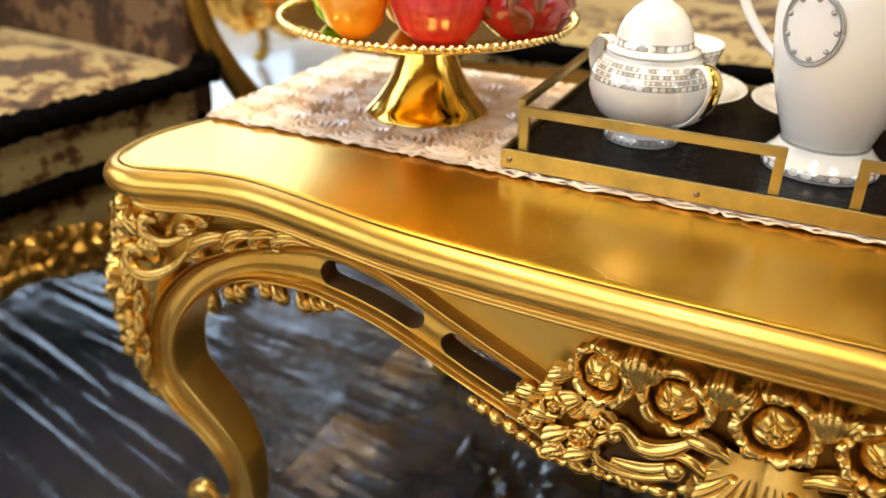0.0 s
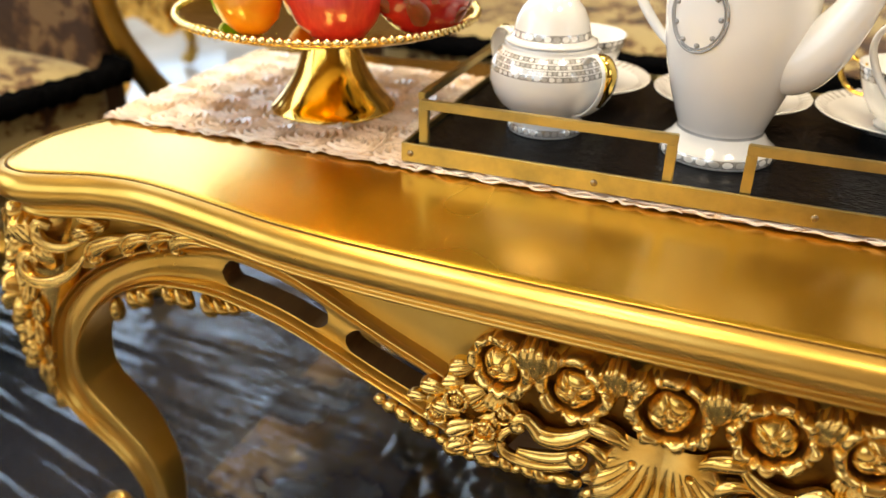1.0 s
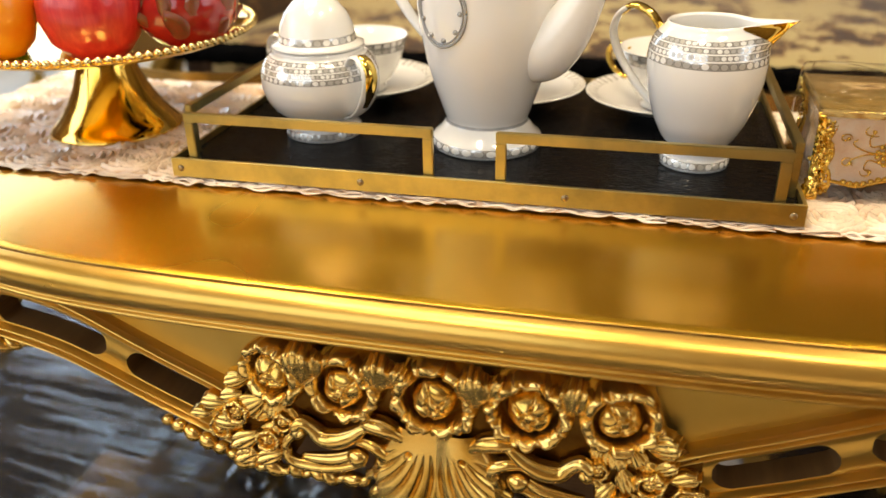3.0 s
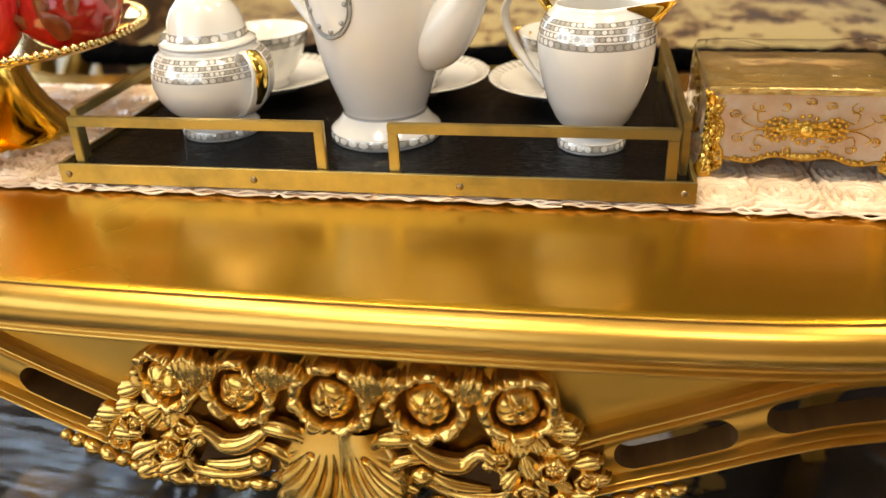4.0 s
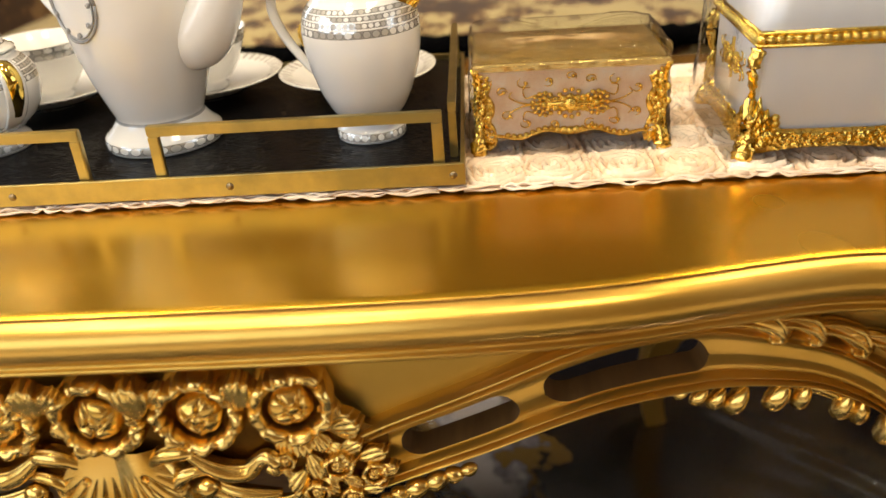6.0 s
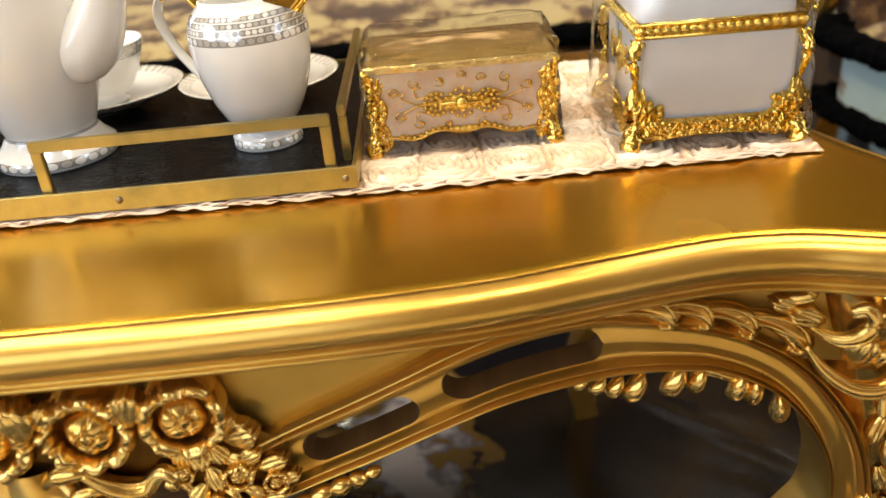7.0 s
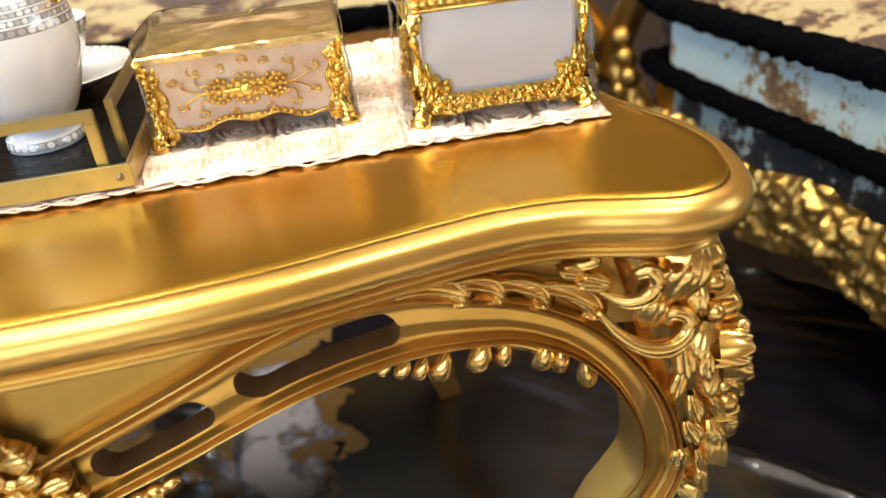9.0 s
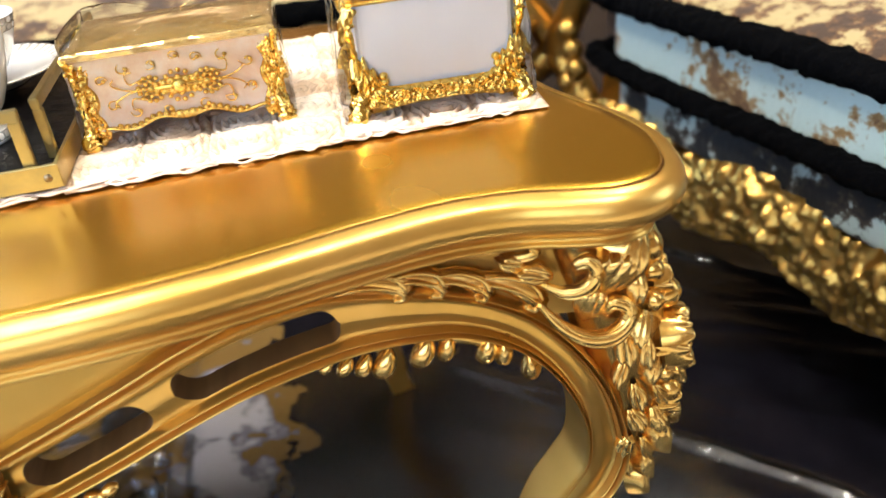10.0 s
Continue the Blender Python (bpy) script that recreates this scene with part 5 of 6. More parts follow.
for i in range(116):
    a = 2 * math.pi * i / 116
    part("rim_bead", PEARL, plate, "", pose(0.1385 * math.cos(a), 0.1385 * math.sin(a), 0.0940))


def fruit_mesh(name, prof, mat, seg=40, lumps=0.0):
    me = lathe(name, prof, mat, seg)
    for v in me.vertices:
        k3 = 1 + lumps * noise.noise(v.co * 30)
        v.co.x *= k3
        v.co.y *= k3
    return me


PZ = SZ + 0.0838
AP = [(0.004, 0.004), (0.012, 0.0), (0.024, 0.002), (0.035, 0.014), (0.0415, 0.032), (0.0425, 0.046), (0.038, 0.062), (0.028, 0.073), (0.015, 0.077), (0.006, 0.073), (0.001, 0.069)]
apple = thing("apple", (-0.3215, 0.0500, PZ), "large shiny red apple on the gold cake stand", "apple")
part("flesh", fruit_mesh("flesh", AP, APPLE, 48, 0.05), apple)
part("stem", tubes("stem", [([(0, 0, 0.069), (0.001, 0, 0.078), (0.004, 0.001, 0.088)], [0.0016, 0.0014, 0.002])], material("stem_brown", (0.10, 0.06, 0.03), 0.7)), apple, "short brown stem")
mango = new("mango", fruit_mesh("mango", [(0.002, 0.0), (0.013, 0.003), (0.024, 0.014), (0.030, 0.032), (0.031, 0.046), (0.027, 0.062), (0.018, 0.076), (0.008, 0.084), (0.001, 0.086)], MANGO, 40, 0.06))
mango.location = (-0.391, 0.024, PZ)
tagged(mango, "ripe orange-yellow mango on the gold cake stand", "mango")
orange = new("orange", fruit_mesh("orange", [(0.003, 0.001), (0.014, 0.001), (0.025, 0.009), (0.0305, 0.024), (0.030, 0.036), (0.022, 0.051), (0.010, 0.0575), (0.002, 0.0575)], ORANGE, 40, 0.02))
orange.location = (-0.368, 0.094, PZ)
tagged(orange, "whole orange behind the apple on the cake stand", "orange")
leafy = new("green_pepper", fruit_mesh("green_pepper", [(0.002, 0.003), (0.013, 0.0), (0.022, 0.010), (0.026, 0.028), (0.025, 0.046), (0.020, 0.062), (0.010, 0.068), (0.002, 0.064)], GREEN, 40, 0.12))
leafy.location = (-0.432, 0.066, PZ)
tagged(leafy, "shiny green fruit at the edge of the cake stand", "fruit")
dragon = thing("dragon_fruit", (-0.258, 0.092, PZ), "glossy dark red dragon fruit with olive-tipped scales on the cake stand", "dragon fruit", 20)
DF = [(0.004, 0.003), (0.016, 0.001), (0.030, 0.008), (0.040, 0.022), (0.0425, 0.036), (0.038, 0.052), (0.027, 0.065), (0.012, 0.071), (0.002, 0.071)]
part("flesh", fruit_mesh("flesh", DF, GRAPE, 48, 0.10), dragon)


def scale_leaf(a, c):
    """Fleshy scale, 1 long, that lies on the skin and lifts at its tip."""
    t = 2 * a - 1
    half = 0.34 * math.sin(math.pi * min(1.0, 0.22 + 0.78 * c)) ** 0.9
    return (t * half, c, 0.04 + 0.14 * (1 - t * t) + 0.44 * c ** 3 - (0.30 if abs(t) > 0.95 or c > 0.97 else 0.0))


SCALE = grid_mesh("scale", scale_leaf, 12, 10, SCALE_SKIN)
random.seed(8)
for lvl, (h, cnt) in enumerate(((0.016, 7), (0.034, 8), (0.050, 6), (0.063, 4))):
    r = interp(h, [z for q, z in DF], [q for q, z in DF])
    tilt = (118, 92, 62, 34)[lvl]
    for i in range(cnt):
        a = 360 * (i + 0.5 * lvl) / cnt + random.uniform(-8, 8)
        size = random.uniform(0.016, 0.030)
        part("scale", SCALE, dragon, "", pose(0, 0, 0, 0, 0, a) @ pose(0, -r + 0.001, h, tilt, 0, random.uniform(-25, 25)) @ Matrix.Diagonal((size, size, size * 0.6, 1)))

# ---- jewellery box ----
def wrap_mesh(w, d, h, spread, seed):
    """Loose clear wrap that hangs over a box and flares at the foot."""
    def fn(a, c):
        th = 2 * math.pi * a
        e = 0.22
        px = math.copysign(abs(math.cos(th)) ** e, math.cos(th))
        py = math.copysign(abs(math.sin(th)) ** e, math.sin(th))
        corner = (abs(px) * abs(py)) ** 6
        if c < 0.72:
            f = c / 0.72
            off, z, shrink = spread * (0.35 + 0.65 * (1 - f) ** 1.5) + 0.003 * corner, 0.002 + (h - 0.002) * f, 1.0
        else:
            f = (c - 0.72) / 0.28
            off, z, shrink = spread * 0.35 * (1 - f), h + 0.004 * math.sin(f * 3.14), 1 - 0.9 * f
        n = noise.noise((th * 4 + z * 40, z * 60, seed)) * 0.0016 + abs(noise.noise((th * 9 - z * 50, z * 20, seed + 3))) * 0.0016
        return ((w / 2 + off + n) * px * shrink, d / 2 + (d / 2 + off + n) * py * shrink, z + n * 0.5)
    return grid_mesh("plastic_wrap", fn, 140, 36, WRAP, True, True)


def granular(me, amount):
    """Roughens a cast gilt mount."""
    for v in me.vertices:
        v.co += Vector((noise.noise(v.co * 420), noise.noise(v.co * 420 + Vector((7, 0, 0))), 0.6 * noise.noise(v.co * 420 + Vector((0, 7, 0))))) * amount
    return me


JX, JY = 0.318, 0.056
jbox = thing("jewellery_box", (JX, JY, TOP + 0.006), "pink marbled jewellery box with gold filigree and feet", "jewellery box", -1)
JW, JD = 0.134, 0.096


def jbox_body(a, c):
    """Four flared walls with a wavy lower edge."""
    t = (a * 4) % 4
    side, f = int(t) % 4, t - int(t)
    flare = 1 - 0.055 * math.sin(c * math.pi) - 0.02 * (1 - c)
    w, d = JW / 2 * flare, JD / 2 * flare
    p = [(-w, -d), (w, -d), (w, d), (-w, d)]
    q0, q1 = p[side], p[(side + 1) % 4]
    low = 0.0125 + 0.0018 * math.cos(f * 2 * math.pi * 3) - 0.0018 * math.cos(f * 2 * math.pi)
    z = low + (0.062 - low) * c
    return (q0[0] + (q1[0] - q0[0]) * f, JD / 2 + q0[1] + (q1[1] - q0[1]) * f, z)


part("body", grid_mesh("body", jbox_body, 64, 10, MARBLED, False, True), jbox, "pink marbled enamel panels")
part("lid", data_mesh("lid", [(sx * w, JD / 2 + sy * d, z) for w, d, z in ((JW / 2 + 0.003, JD / 2 + 0.003, 0.0622), (JW / 2 + 0.003, JD / 2 + 0.003, 0.0660), (JW / 2 + 0.001, JD / 2 + 0.001, 0.0672), (JW / 2 - 0.030, JD / 2 - 0.026, 0.0690)) for sx, sy in ((-1, -1), (1, -1), (1, 1), (-1, 1))],
                            [(r * 4 + j, r * 4 + (j + 1) % 4, r * 4 + 4 + (j + 1) % 4, r * 4 + 4 + j) for r in range(3) for j in range(4)] + [(12, 13, 14, 15), (3, 2, 1, 0)], LID_ENAMEL, False), jbox, "champagne enamel lid with a gilt rim")
for sx in (-1, 1):
    for sy in (-1, 1):
        x, y = sx * (JW / 2 - 0.001), JD / 2 + sy * (JD / 2 - 0.001)
        lines = [([(x + sx * 0.0015, y + sy * 0.0015, 0.0), (x + sx * 0.0015, y + sy * 0.0015, 0.006), (x - sx * 0.001, y - sy * 0.001, 0.018), (x - sx * 0.002, y - sy * 0.002, 0.034), (x, y, 0.050), (x + sx * 0.003, y + sy * 0.003, 0.064)], [0.0058, 0.0060, 0.0036, 0.0022, 0.0022, 0.0024])]
        post = part("corner_foot", granular(tubes("corner_foot", lines, CHIP_GOLD, 18), 0.0026), jbox, "gilt scrolled corner foot")
        for i in range(26):
            r = random.uniform(0.0012, 0.0024)
            part("boss", BEAD, post, "", pose(x + sx * random.uniform(-0.009, 0.004), y + sy * random.uniform(0.0015, 0.0040) if i % 2 else y + sy * random.uniform(-0.009, 0.003), 0.004 + 0.0022 * i) @ Matrix.Diagonal((r, r, r * 1.3, 1)))
GOLD_BEAD = BEAD.copy()
GOLD_BEAD.materials[0] = CHIP_GOLD
for c2 in jbox.children:
    for ob in c2.children:
        ob.data = GOLD_BEAD


def filigree(cx2, cz, y, s, parent):
    """Scrolling gilt tendrils round a cluster of bosses on an upright panel."""
    lines = []
    for sx in (-1, 1):
        for sz in (-1, 1):
            lines.append(([(cx2 + sx * 0.012 * s, y, cz), (cx2 + sx * 0.022 * s, y, cz + sz * 0.007 * s), (cx2 + sx * 0.032 * s, y, cz + sz * 0.005 * s), (cx2 + sx * 0.034 * s, y, cz + sz * 0.012 * s), (cx2 + sx * 0.029 * s, y, cz + sz * 0.013 * s)], [0.0010, 0.0009, 0.0008, 0.0008, 0.0006]))
            lines.append(([(cx2 + sx * 0.020 * s, y, cz), (cx2 + sx * 0.034 * s, y, cz + sz * 0.001 * s), (cx2 + sx * 0.044 * s, y, cz + sz * 0.006 * s), (cx2 + sx * 0.042 * s, y, cz + sz * 0.010 * s)], [0.0009, 0.0008, 0.0008, 0.0006]))
    fil = part("filigree_plate", tubes("filigree_plate", [([(cx2 - 0.022 * s, y, cz), (cx2, y, cz), (cx2 + 0.022 * s, y, cz)], [0.001, 0.003 * s, 0.001])], CHIP_GOLD, 8), parent, "gilt scroll filigree")
    for line in lines:
        part("tendril", tubes("tendril", [(line[0], [r * 0.72 for r in line[1]])], CHIP_GOLD, 6), fil)
    for i in range(-4, 5):
        r = (0.0040 - 0.00045 * abs(i)) * s
        for dz in ((-0.0035, 0.0035) if abs(i) < 4 else (0,)):
            part("boss", GOLD_BEAD, fil, "", pose(cx2 + i * 0.0052 * s, y, cz + dz * s * (1 - abs(i) * 0.12)) @ Matrix.Diagonal((r, r * 0.6, r, 1)))
    for ox, rr in ((-0.0190, 0.0084), (0.0, 0.0104), (0.0190, 0.0084)):
        for ring, count, r in ((1.0, 13, 0.0019), (0.58, 8, 0.0019), (0.0, 1, 0.0030)):
            for q in range(count):
                a = 2 * math.pi * q / count + ox * 50
                part("boss", GOLD_BEAD, fil, "", pose(cx2 + (ox + rr * ring * math.cos(a)) * s, y - 0.0006, cz + rr * ring * math.sin(a) * s) @ Matrix.Diagonal((r * s, r * 0.8 * s, r * s, 1)))
    part("boss", GOLD_BEAD, fil, "", pose(cx2, y - 0.001, cz) @ Matrix.Diagonal((0.006 * s, 0.004 * s, 0.006 * s, 1)))


def corner_plate(sx):
    """Flat granular gilt mount with a scalloped inner edge."""
    def fn(a, c):
        z = 0.004 + 0.060 * c
        wide = 0.011 + 0.0035 * abs(math.sin(c * 9.4)) + 0.004 * (1 - c) ** 2
        x = sx * (JW / 2 + 0.003 - wide * a)
        lump = abs(noise.noise((x * 420, z * 420, 2.0))) * 0.0030 + abs(noise.noise((x * 190, z * 190, 6.0))) * 0.0022
        edge = min(1.0, 8 * min(a, 1 - a, c, 1 - c) + 0.05)
        return (x, 0.0022 + 0.0012 * math.sin(c * 3.14) - (0.0008 + lump) * edge, z)
    return grid_mesh("corner_plate", fn, 26, 80, CHIP_GOLD)


for sx in (-1, 1):
    part("corner_plate", corner_plate(sx), jbox, "granular gilt corner mount")
filigree(0, 0.036, 0.0005, 1.0, jbox)
for i, (x, z) in enumerate(((-0.050, 0.046), (-0.046, 0.028), (-0.034, 0.052), (-0.032, 0.022), (-0.016, 0.053), (-0.012, 0.020), (0.014, 0.053), (0.014, 0.020), (0.032, 0.052), (0.033, 0.022), (0.048, 0.046), (0.047, 0.028), (0.0, 0.056))):
    curl = [(x + 0.0048 * math.cos(a * 0.9 + i) * (1 - a / 8), 0.0006, z + 0.0042 * math.sin(a * 0.9 + i) * (1 - a / 8)) for a in range(7)]
    part("curl", tubes("curl", [(curl, [0.0003, 0.0005, 0.0006, 0.0006, 0.0006, 0.0007, 0.0009])], CHIP_GOLD, 6), jbox)
    part("boss", GOLD_BEAD, jbox, "", pose(x + 0.002, 0.0003, z) @ Matrix.Diagonal((0.0016, 0.0012, 0.0016, 1)))
low_line = []
for i in range(25):
    f = i / 24
    low_line.append((-JW / 2 + 0.012 + (JW - 0.024) * f, 0.0002, 0.0132 + 0.0018 * math.cos(f * 18.85) - 0.0018 * math.cos(f * 6.283)))
part("edge_trim", tubes("edge_trim", [(low_line, [0.0014] * 25)], CHIP_GOLD, 6), jbox, "wavy gilt lower edge")
for i in range(20):
    p = low_line[2 + i]
    part("boss", GOLD_BEAD, jbox, "", pose(p[0], p[1] - 0.0004, p[2] + 0.002) @ Matrix.Diagonal((0.0036 if 8 < i < 12 else 0.0022, 0.002, 0.0036 if 8 < i < 12 else 0.0022, 1)))

part("plastic_wrap", wrap_mesh(JW + 0.008, JD + 0.008, 0.0755, 0.0035, 1.5), jbox, "clear thin plastic wrap")

# ---- white tissue box ----
WX, WY, WW, WD, WH = 0.492, 0.020, 0.108, 0.120, 0.083
wbox = thing("tissue_box", (WX, WY, TOP + 0.006), "white enamel tissue box with gilt corner mounts", "tissue box", -3)
part("body", box_mesh("body", (WW, WD, WH - 0.010), WHITE_LEATHER, 0.006, (0, WD / 2, 0.010 + (WH - 0.010) / 2), 4), wbox, "white enamel body")


def wlid(a, c):
    t = c * math.pi / 2
    k3 = 0.58 + 0.42 * math.cos(t)
    th = 2 * math.pi * a
    e = 0.30
    cx2 = math.copysign(abs(math.cos(th)) ** e, math.cos(th))
    sy2 = math.copysign(abs(math.sin(th)) ** e, math.sin(th))
    return ((WW / 2 + 0.001) * k3 * cx2, WD / 2 + (WD / 2 + 0.001) * k3 * sy2, WH + 0.004 + 0.040 * math.sin(t))


lid = part("lid", grid_mesh("lid", wlid, 64, 12, WHITE_LEATHER, True, True), wbox, "domed white lid")
part("lid_top", box_mesh("lid_top", (WW * 0.56, WD * 0.56, 0.004), WHITE_LEATHER, 0.0015, (0, WD / 2, WH + 0.0435)), lid)
for i in range(72):
    t = i / 72 * 4
    side, f = int(t), t - int(t)
    p = [(-WW / 2, 0), (WW / 2, 0), (WW / 2, WD), (-WW / 2, WD)]
    a, b2 = p[side], p[(side + 1) % 4]
    part("chain_link", GOLD_BEAD, wbox, "", pose(a[0] + (b2[0] - a[0]) * f, a[1] + (b2[1] - a[1]) * f, WH) @ Matrix.Diagonal((0.0046, 0.0046, 0.0038, 1)))
for z in (WH - 0.0042, WH + 0.0042, 0.011):
    ring = [(-WW / 2 - 0.001, -0.001), (WW / 2 + 0.001, -0.001), (WW / 2 + 0.001, WD + 0.001), (-WW / 2 - 0.001, WD + 0.001), (-WW / 2 - 0.001, -0.001)]
    vs, fs = [], []
    tube_into(vs, fs, [(x, y, z) for x, y in ring], 0.0016 if z > 0.02 else 0.0034, 8)
    part("gilt_border", data_mesh("gilt_border", vs, fs, CHIP_GOLD), wbox, "gilt border strip")
random.seed(21)
for i in range(56):
    t = i / 56 * 4
    side, f = int(t), t - int(t)
    p = [(-WW / 2, -0.001), (WW / 2, -0.001), (WW / 2, WD + 0.001), (-WW / 2, WD + 0.001)]
    a, b2 = p[side], p[(side + 1) % 4]
    part("base_boss", GOLD_BEAD, wbox, "", pose(a[0] + (b2[0] - a[0]) * f, a[1] + (b2[1] - a[1]) * f, 0.0150 + 0.0015 * (i % 2)) @ Matrix.Diagonal((0.0040, 0.0034, 0.0050, 1)))
for sx in (-1, 1):
    for sy, y0 in ((-1, 0.0), (1, WD)):
        x = sx * WW / 2
        lines = [([(x + sx * 0.006, y0 + sy * 0.006, 0.0), (x + sx * 0.003, y0 + sy * 0.003, 0.008), (x, y0, 0.020), (x + sx * 0.001, y0 + sy * 0.001, 0.045)], [0.0070, 0.0074, 0.0050, 0.0016]),
                 ([(x + sx * 0.001, y0 + sy * 0.001, WH - 0.006), (x + sx * 0.004, y0 + sy * 0.004, WH - 0.020), (x + sx * 0.001, y0 + sy * 0.001, WH - 0.040)], [0.0044, 0.0036, 0.0014])]
        mount = part("corner_mount", granular(tubes("corner_mount", lines, CHIP_GOLD, 18), 0.0028), wbox, "gilt rococo corner mount")
        for i in range(22):
            part("boss", GOLD_BEAD, mount, "", pose(x - sx * random.uniform(-0.004, 0.016), y0 + sy * 0.002, 0.006 + random.uniform(0, 0.026)) @ Matrix.Diagonal((0.0032, 0.0024, 0.0032, 1)))


def base_mount(width):
    """Granular gilt plate that rises into leafy clusters at both corners."""
    def fn(a, c):
        x = (a - 0.5) * (width + 0.004)
        rise = 0.0215 + 0.024 * math.exp(-((abs(x) - width / 2 + 0.004) / 0.0085) ** 2) * (0.82 + 0.18 * math.sin(abs(x) * 900))
        low = 0.004 + 0.0035 * math.exp(-(x / (width * 0.36)) ** 4)
        z = low + (rise - low) * c
        lump = abs(noise.noise((x * 330, z * 330, 4.0))) * 0.0040 + abs(noise.noise((x * 150, z * 150, 9.0))) * 0.0030
        edge = min(1.0, 7 * min(c, 1 - c) + 0.05)
        return (x, -(0.0022 + lump) * edge + 0.0004, z)
    return grid_mesh("base_mount", fn, 150, 26, CHIP_GOLD)


part("base_mount", base_mount(WW), wbox, "granular gilt base mount", pose(0, -0.003, 0))
part("base_mount", base_mount(WD), wbox, "granular gilt base mount", pose(-WW / 2 - 0.003, WD / 2, 0, 0, 0, -90))
part("base_mount", base_mount(WD), wbox, "granular gilt base mount", pose(WW / 2 + 0.003, WD / 2, 0, 0, 0, 90))
filigree(0, 0, 0, 0.8, part("side_mount", box_mesh("side_mount", (0.002, 0.002, 0.03), CHIP_GOLD), wbox, "", pose(-WW / 2 - 0.001, WD * 0.52, 0.055, 0, 0, -90)))
part("plastic_wrap", wrap_mesh(WW + 0.012, WD + 0.012, WH + 0.050, 0.009, 4.5), wbox, "clear thin plastic wrap")


# ---- seating ----
def fur_roll(name, pts, r, seed):
    q = smooth_path(pts, 44)
    verts, faces = [], []
    tube_into(verts, faces, q, r, 18)
    verts = [v + Vector((noise.noise(v * 95), noise.noise(v * 95 + Vector((9, 1, seed))), noise.noise(v * 95 + Vector((3, 7, seed))))) * r * 0.38 for v in map(Vector, verts)]
    return data_mesh(name, verts, faces, FUR)


def cushion_mesh(name, w, d, h, mat, puff=0.02, top=None):
    """Padded block, front at y = 0, going back to d; corners rounded."""
    def fn(a, c):
        th, ph = 2 * math.pi * a, -math.pi / 2 + math.pi * c
        e1, e2 = 0.22, 0.30
        g = lambda v, e: math.copysign(abs(v) ** e, v)
        x, y, z = g(math.cos(ph), e2) * g(math.cos(th), e1), g(math.cos(ph), e2) * g(math.sin(th), e1), g(math.sin(ph), e2)
        z += puff / h * 2 * (1 - x * x) * (1 - y * y) if z > 0 else 0
        p = Vector((x * w / 2, d / 2 + y * d / 2, h / 2 + z * h / 2))
        return p + Vector((1, 1, 1)) * 0.004 * noise.noise(p * 7)
    me = grid_mesh(name, fn, 72, 36, mat, True, True)
    # upward faces take the top fabric, setting warm-lit top against cool-lit front
    if top:
        me.materials.append(top)
        for p in me.polygons:
            p.material_index = 1 if p.normal.z > 0.55 else 0
    return me


def carved_rail(name, w, z0, z1, depth, mat):
    """Seat rail with a scalloped lower edge and lumpy carved face."""
    def fn(a, c):
        x = -w / 2 + w * a
        t = 2 * a - 1
        low = z0 + 0.022 * math.cos(t * math.pi * 3) * (1 - 0.3 * abs(t)) - 0.02 * math.exp(-(t / 0.25) ** 2)
        if c < 0.5:
            f = c / 0.5
            hi = z1 - 0.022 * (1 - math.cos(t * math.pi * 3)) * 0.5 * (1 if abs(t) < 0.9 else 0)
            z = hi + (low - hi) * f
            relief = 0.016 * abs(noise.noise((x * 38 + z * 20, z * 46, 2.0))) + 0.010 * abs(noise.noise((x * 95, z * 95 - x * 40, 5.0))) + 0.012 * math.sin(f * math.pi)
            return (x, -relief, z)
        f = (c - 0.5) / 0.5
        return (x, depth * f, low + (z1 - low) * max(0.0, f - 0.5) * 2)
    return grid_mesh(name, fn, 300, 56, mat)


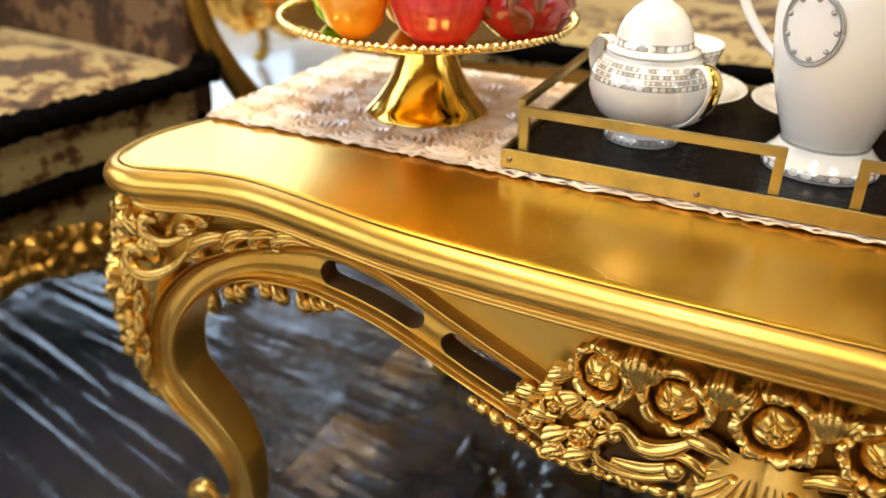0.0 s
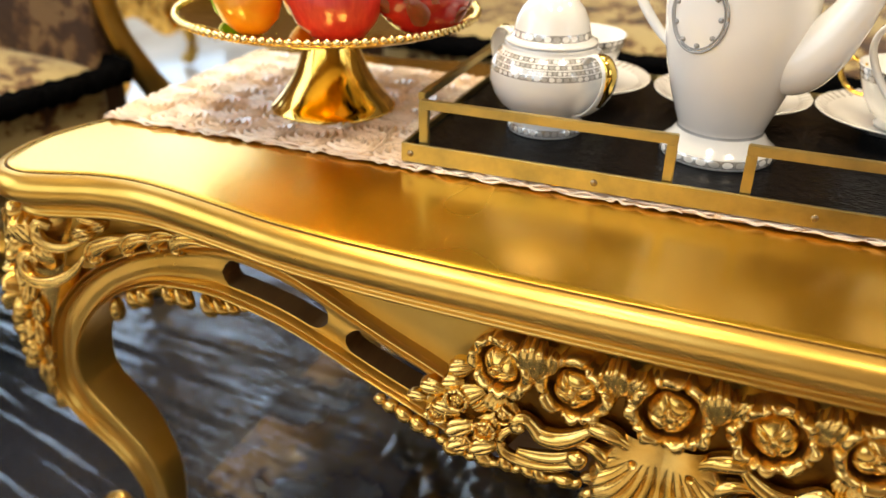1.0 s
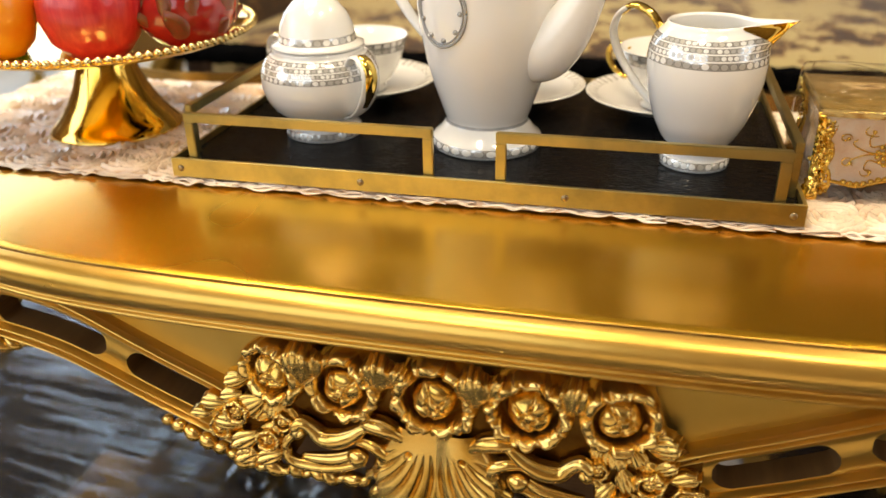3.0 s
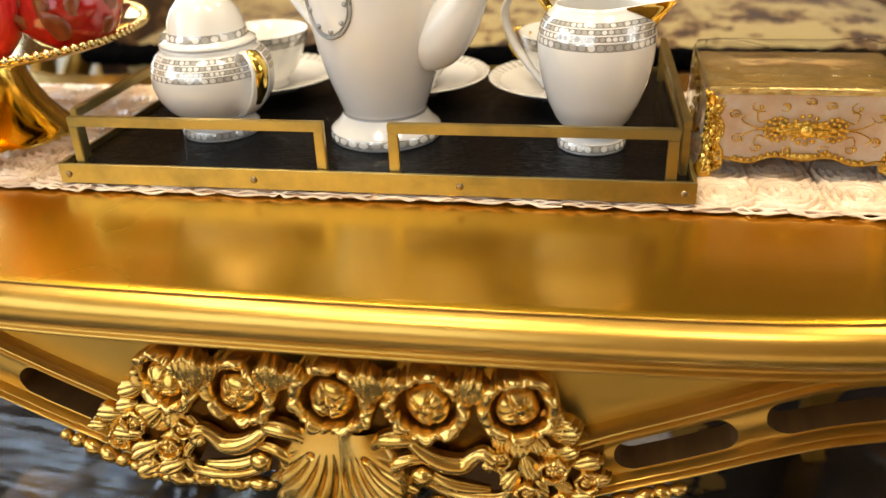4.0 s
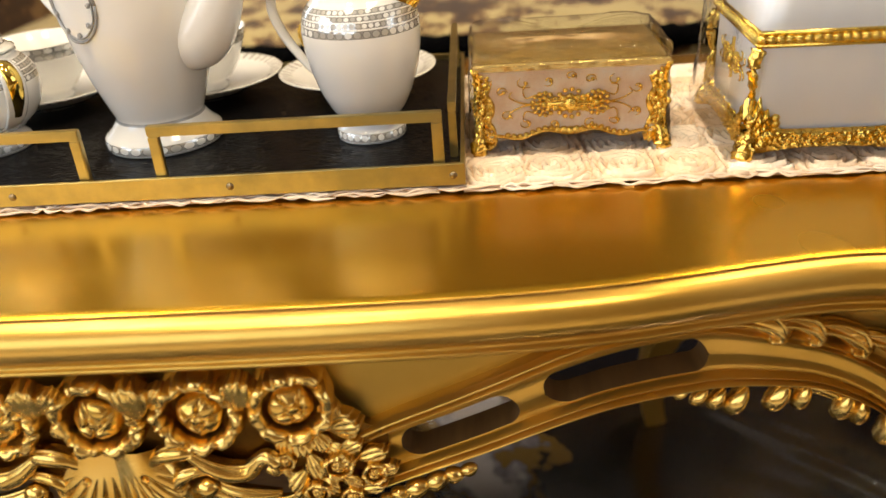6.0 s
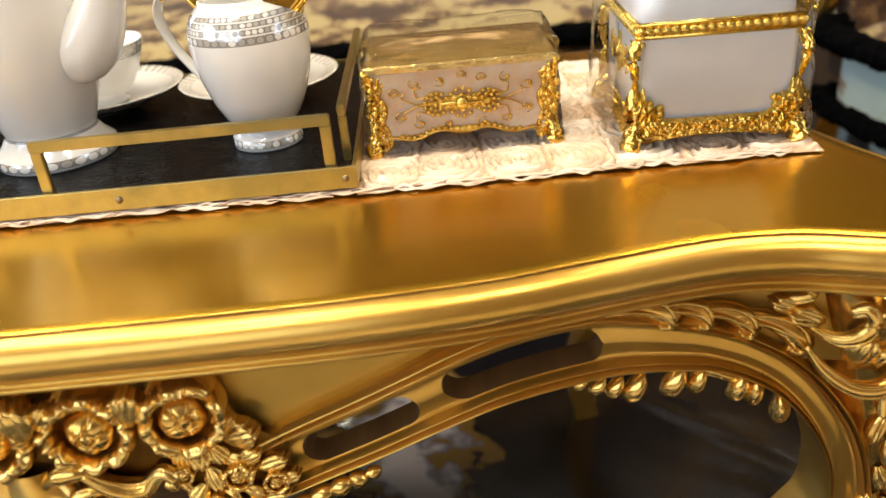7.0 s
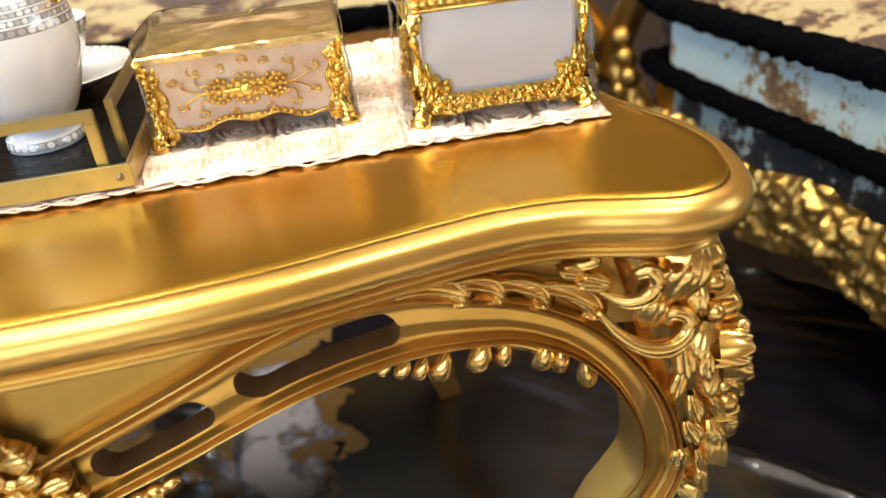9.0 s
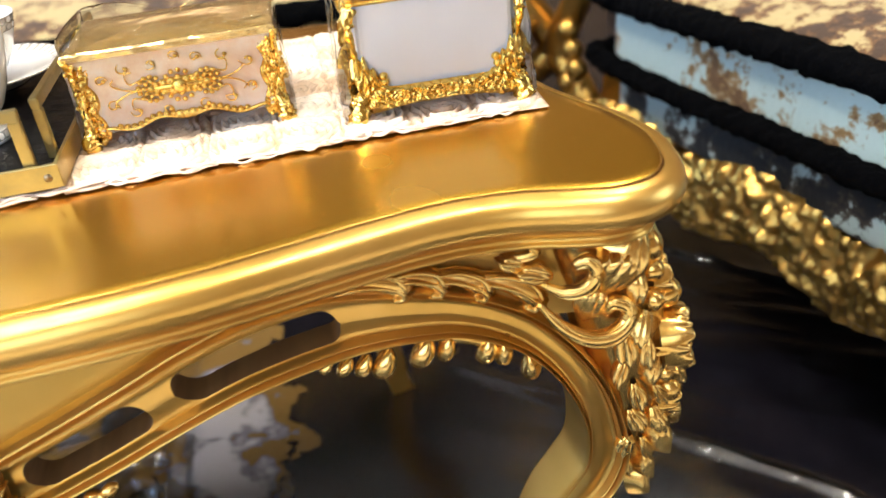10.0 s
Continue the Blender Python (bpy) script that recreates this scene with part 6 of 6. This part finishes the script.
def armchair(name, loc, rz, w, d, label, category, fabric, front_fabric, seat_z=0.30, drop=0.085):
    """Faces its own -y. Origin on the floor under the middle of the front edge."""
    a = thing(name, loc, label, category, rz)
    part("seat_cushion", cushion_mesh("seat_cushion", w, d, 0.13, fabric, 0.03, VELVET), a, "cream and brown mottled velvet cushion", pose(0, 0, seat_z))
    part("fur_piping", fur_roll("fur_piping", [(-w / 2, d * 0.5, seat_z + 0.118), (-w / 2 - 0.004, 0.05, seat_z + 0.118), (-w / 2 + 0.05, -0.008, seat_z + 0.118), (0, -0.014, seat_z + 0.120), (w / 2 - 0.05, -0.008, seat_z + 0.118), (w / 2 + 0.004, 0.05, seat_z + 0.118), (w / 2, d * 0.5, seat_z + 0.118)], 0.0160, 1.0), a, "thick black fur piping")
    part("fur_piping", fur_roll("fur_piping", [(-w / 2, d * 0.5, seat_z + 0.028), (-w / 2 - 0.004, 0.05, seat_z + 0.028), (-w / 2 + 0.05, -0.006, seat_z + 0.028), (0, -0.012, seat_z + 0.028), (w / 2 - 0.05, -0.006, seat_z + 0.028), (w / 2 + 0.004, 0.05, seat_z + 0.028), (w / 2, d * 0.5, seat_z + 0.028)], 0.0135, 2.0), a, "thick black fur piping")
    part("seat_front", cushion_mesh("seat_front", w - 0.01, d - 0.02, 0.07, front_fabric, 0.0), a, "", pose(0, 0.006, seat_z - 0.062))
    part("seat_rail", carved_rail("seat_rail", w + 0.04, seat_z - drop, seat_z - 0.012, 0.05, GOLD_FRAME), a, "carved antique gold seat rail", pose(0, -0.012, 0))
    part("back", cushion_mesh("back", w - 0.04, 0.14, 0.62, VELVET_BACK, 0.0), a, "brown mottled velvet back", pose(0, d - 0.02, seat_z + 0.10, -10, 0, 0))
    for s in (-1, 1):
        pts = [(s * (w / 2 + 0.02), 0.02, seat_z - 0.06), (s * (w / 2 + 0.095), 0.015, seat_z - 0.005), (s * (w / 2 + 0.085), 0.01, seat_z + 0.035), (s * (w / 2 + 0.045), 0.015, seat_z + 0.10), (s * (w / 2 + 0.018), 0.03, seat_z + 0.17), (s * (w / 2 + 0.008), 0.04, seat_z + 0.25), (s * (w / 2 + 0.03), 0.05, seat_z + 0.33), (s * (w / 2 + 0.04), 0.20, seat_z + 0.37), (s * (w / 2 - 0.02), d, seat_z + 0.46)]
        part("arm", tubes("arm", [(pts, [0.014, 0.026, 0.024, 0.020, 0.017, 0.018, 0.026, 0.024, 0.022])], GOLD_FRAME, 12), a, "carved antique gold arm")
        part("side_panel", cushion_mesh("side_panel", 0.06, d - 0.06, 0.40, VELVET_BACK, 0.0), a, "brown mottled velvet inside of the arm", pose(s * (w / 2 + 0.012), 0.045, seat_z - 0.03, 0, 0, s * 9))
        for y in (0.02, d - 0.05):
            leg = [(s * (w / 2 - 0.01), y, seat_z - 0.07), (s * (w / 2 + 0.01), y - 0.015, seat_z - 0.15), (s * (w / 2 - 0.01), y - 0.005, 0.07), (s * (w / 2 + 0.005), y - 0.02, 0.012)]
            part("leg", tubes("leg", [(leg, [0.035, 0.032, 0.020, 0.026])], GOLD_FRAME, 12), a, "carved antique gold leg")
        for i in range(6):
            part("boss", BEAD_FRAME, a, "", pose(s * (w / 2 + 0.03 + 0.011 * (i % 3)), -0.004, seat_z - 0.08 + 0.026 * i) @ Matrix.Diagonal((0.018, 0.016, 0.018, 1)))
    return a


BEAD_FRAME = BEAD.copy()
BEAD_FRAME.materials[0] = GOLD_FRAME
armchair("armchair", (-0.890, -0.005, 0), 82, 0.72, 0.62, "armchair in mottled cream velvet with black fur piping", "armchair", VELVET, VELVET, 0.267)
armchair("armchair", (0.875, 0.175, 0), -79, 0.72, 0.62, "armchair in velvet coloured as in cool daylight, with black fur piping and gold frame", "armchair", VELVET_COOL_LIT, VELVET_FRONT, 0.285, 0.112)
armchair("sofa", (0.05, 0.64, 0), 0, 1.30, 0.66, "long sofa in cream mottled velvet with gold carved frame", "sofa", VELVET, VELVET, 0.285)

# ---- gilded side table by the window ----
side = thing("side_table", (-1.405, 1.22, 0), "low gilded side table with carved apron and white top", "side table", 8)
part("tabletop", box_mesh("tabletop", (0.60, 0.42, 0.03), WHITE_GLOSS, 0.008, (0, 0.19, 0.440)), side, "white gloss top")
for y, turned in ((0.0, 0), (0.38, 180)):
    part("apron", carved_rail("apron", 0.50, 0.215, 0.424, 0.03, GOLD_SMALL), side, "carved gold apron with a scalloped edge", pose(0, y, 0, 0, 0, turned))
    for s in (-1, 1):
        leg = [(s * 0.240, y, 0.40), (s * 0.262, y, 0.30), (s * 0.250, y, 0.17), (s * 0.222, y, 0.08), (s * 0.238, y, 0.028), (s * 0.262, y, 0.022)]
        part("leg", tubes("leg", [(leg, [0.030, 0.036, 0.026, 0.018, 0.020, 0.014])], GOLD, 14), side, "curved gold leg")
part("pendant", LEAVES[5], side, "", pose(0, -0.022, 0.225, 90, 0, 180) @ Matrix.Diagonal((0.10, 0.085, 0.08, 1)))

# window frame in the west wall
win = thing("window_1", (-2.62, 1.525, 0.245), "tall white framed window with bright daylight", "window", kind="structure")
for size, c in (((0.06, 2.25, 0.06), (0, 0, 0.03)), ((0.06, 2.25, 0.06), (0, 0, 2.26)), ((0.06, 0.06, 2.17), (0, -1.095, 1.145)), ((0.06, 0.06, 2.17), (0, 1.095, 1.145)), ((0.05, 0.05, 2.17), (0, 0, 1.145))):
    part("window_frame", box_mesh("window_frame", size, PAINT, 0.004, c), win)
# frames for the unseen openings; the east one only houses the added fill
for name, loc, rz, w, h in (("window_2", (-2.62, -0.975, 0.672), 0, 1.748, 1.556), ("window_4", (-1.10, -2.43, 0.64), 90, 2.298, 1.63), ("window_3", (3.03, -0.905, 0.69), 0, 1.35, 1.60)):
    frame_ob = thing(name, loc, "unseen white framed window with daylight behind it", "window", rz, kind="structure")
    for size, c in (((0.06, w, 0.05), (0, 0, 0.025)), ((0.06, w, 0.05), (0, 0, h - 0.025)), ((0.06, 0.05, h - 0.1), (0, -w / 2 + 0.025, h / 2)), ((0.06, 0.05, h - 0.1), (0, w / 2 - 0.025, h / 2))):
        part("window_frame", box_mesh("window_frame", size, PAINT, 0.004, c), frame_ob)
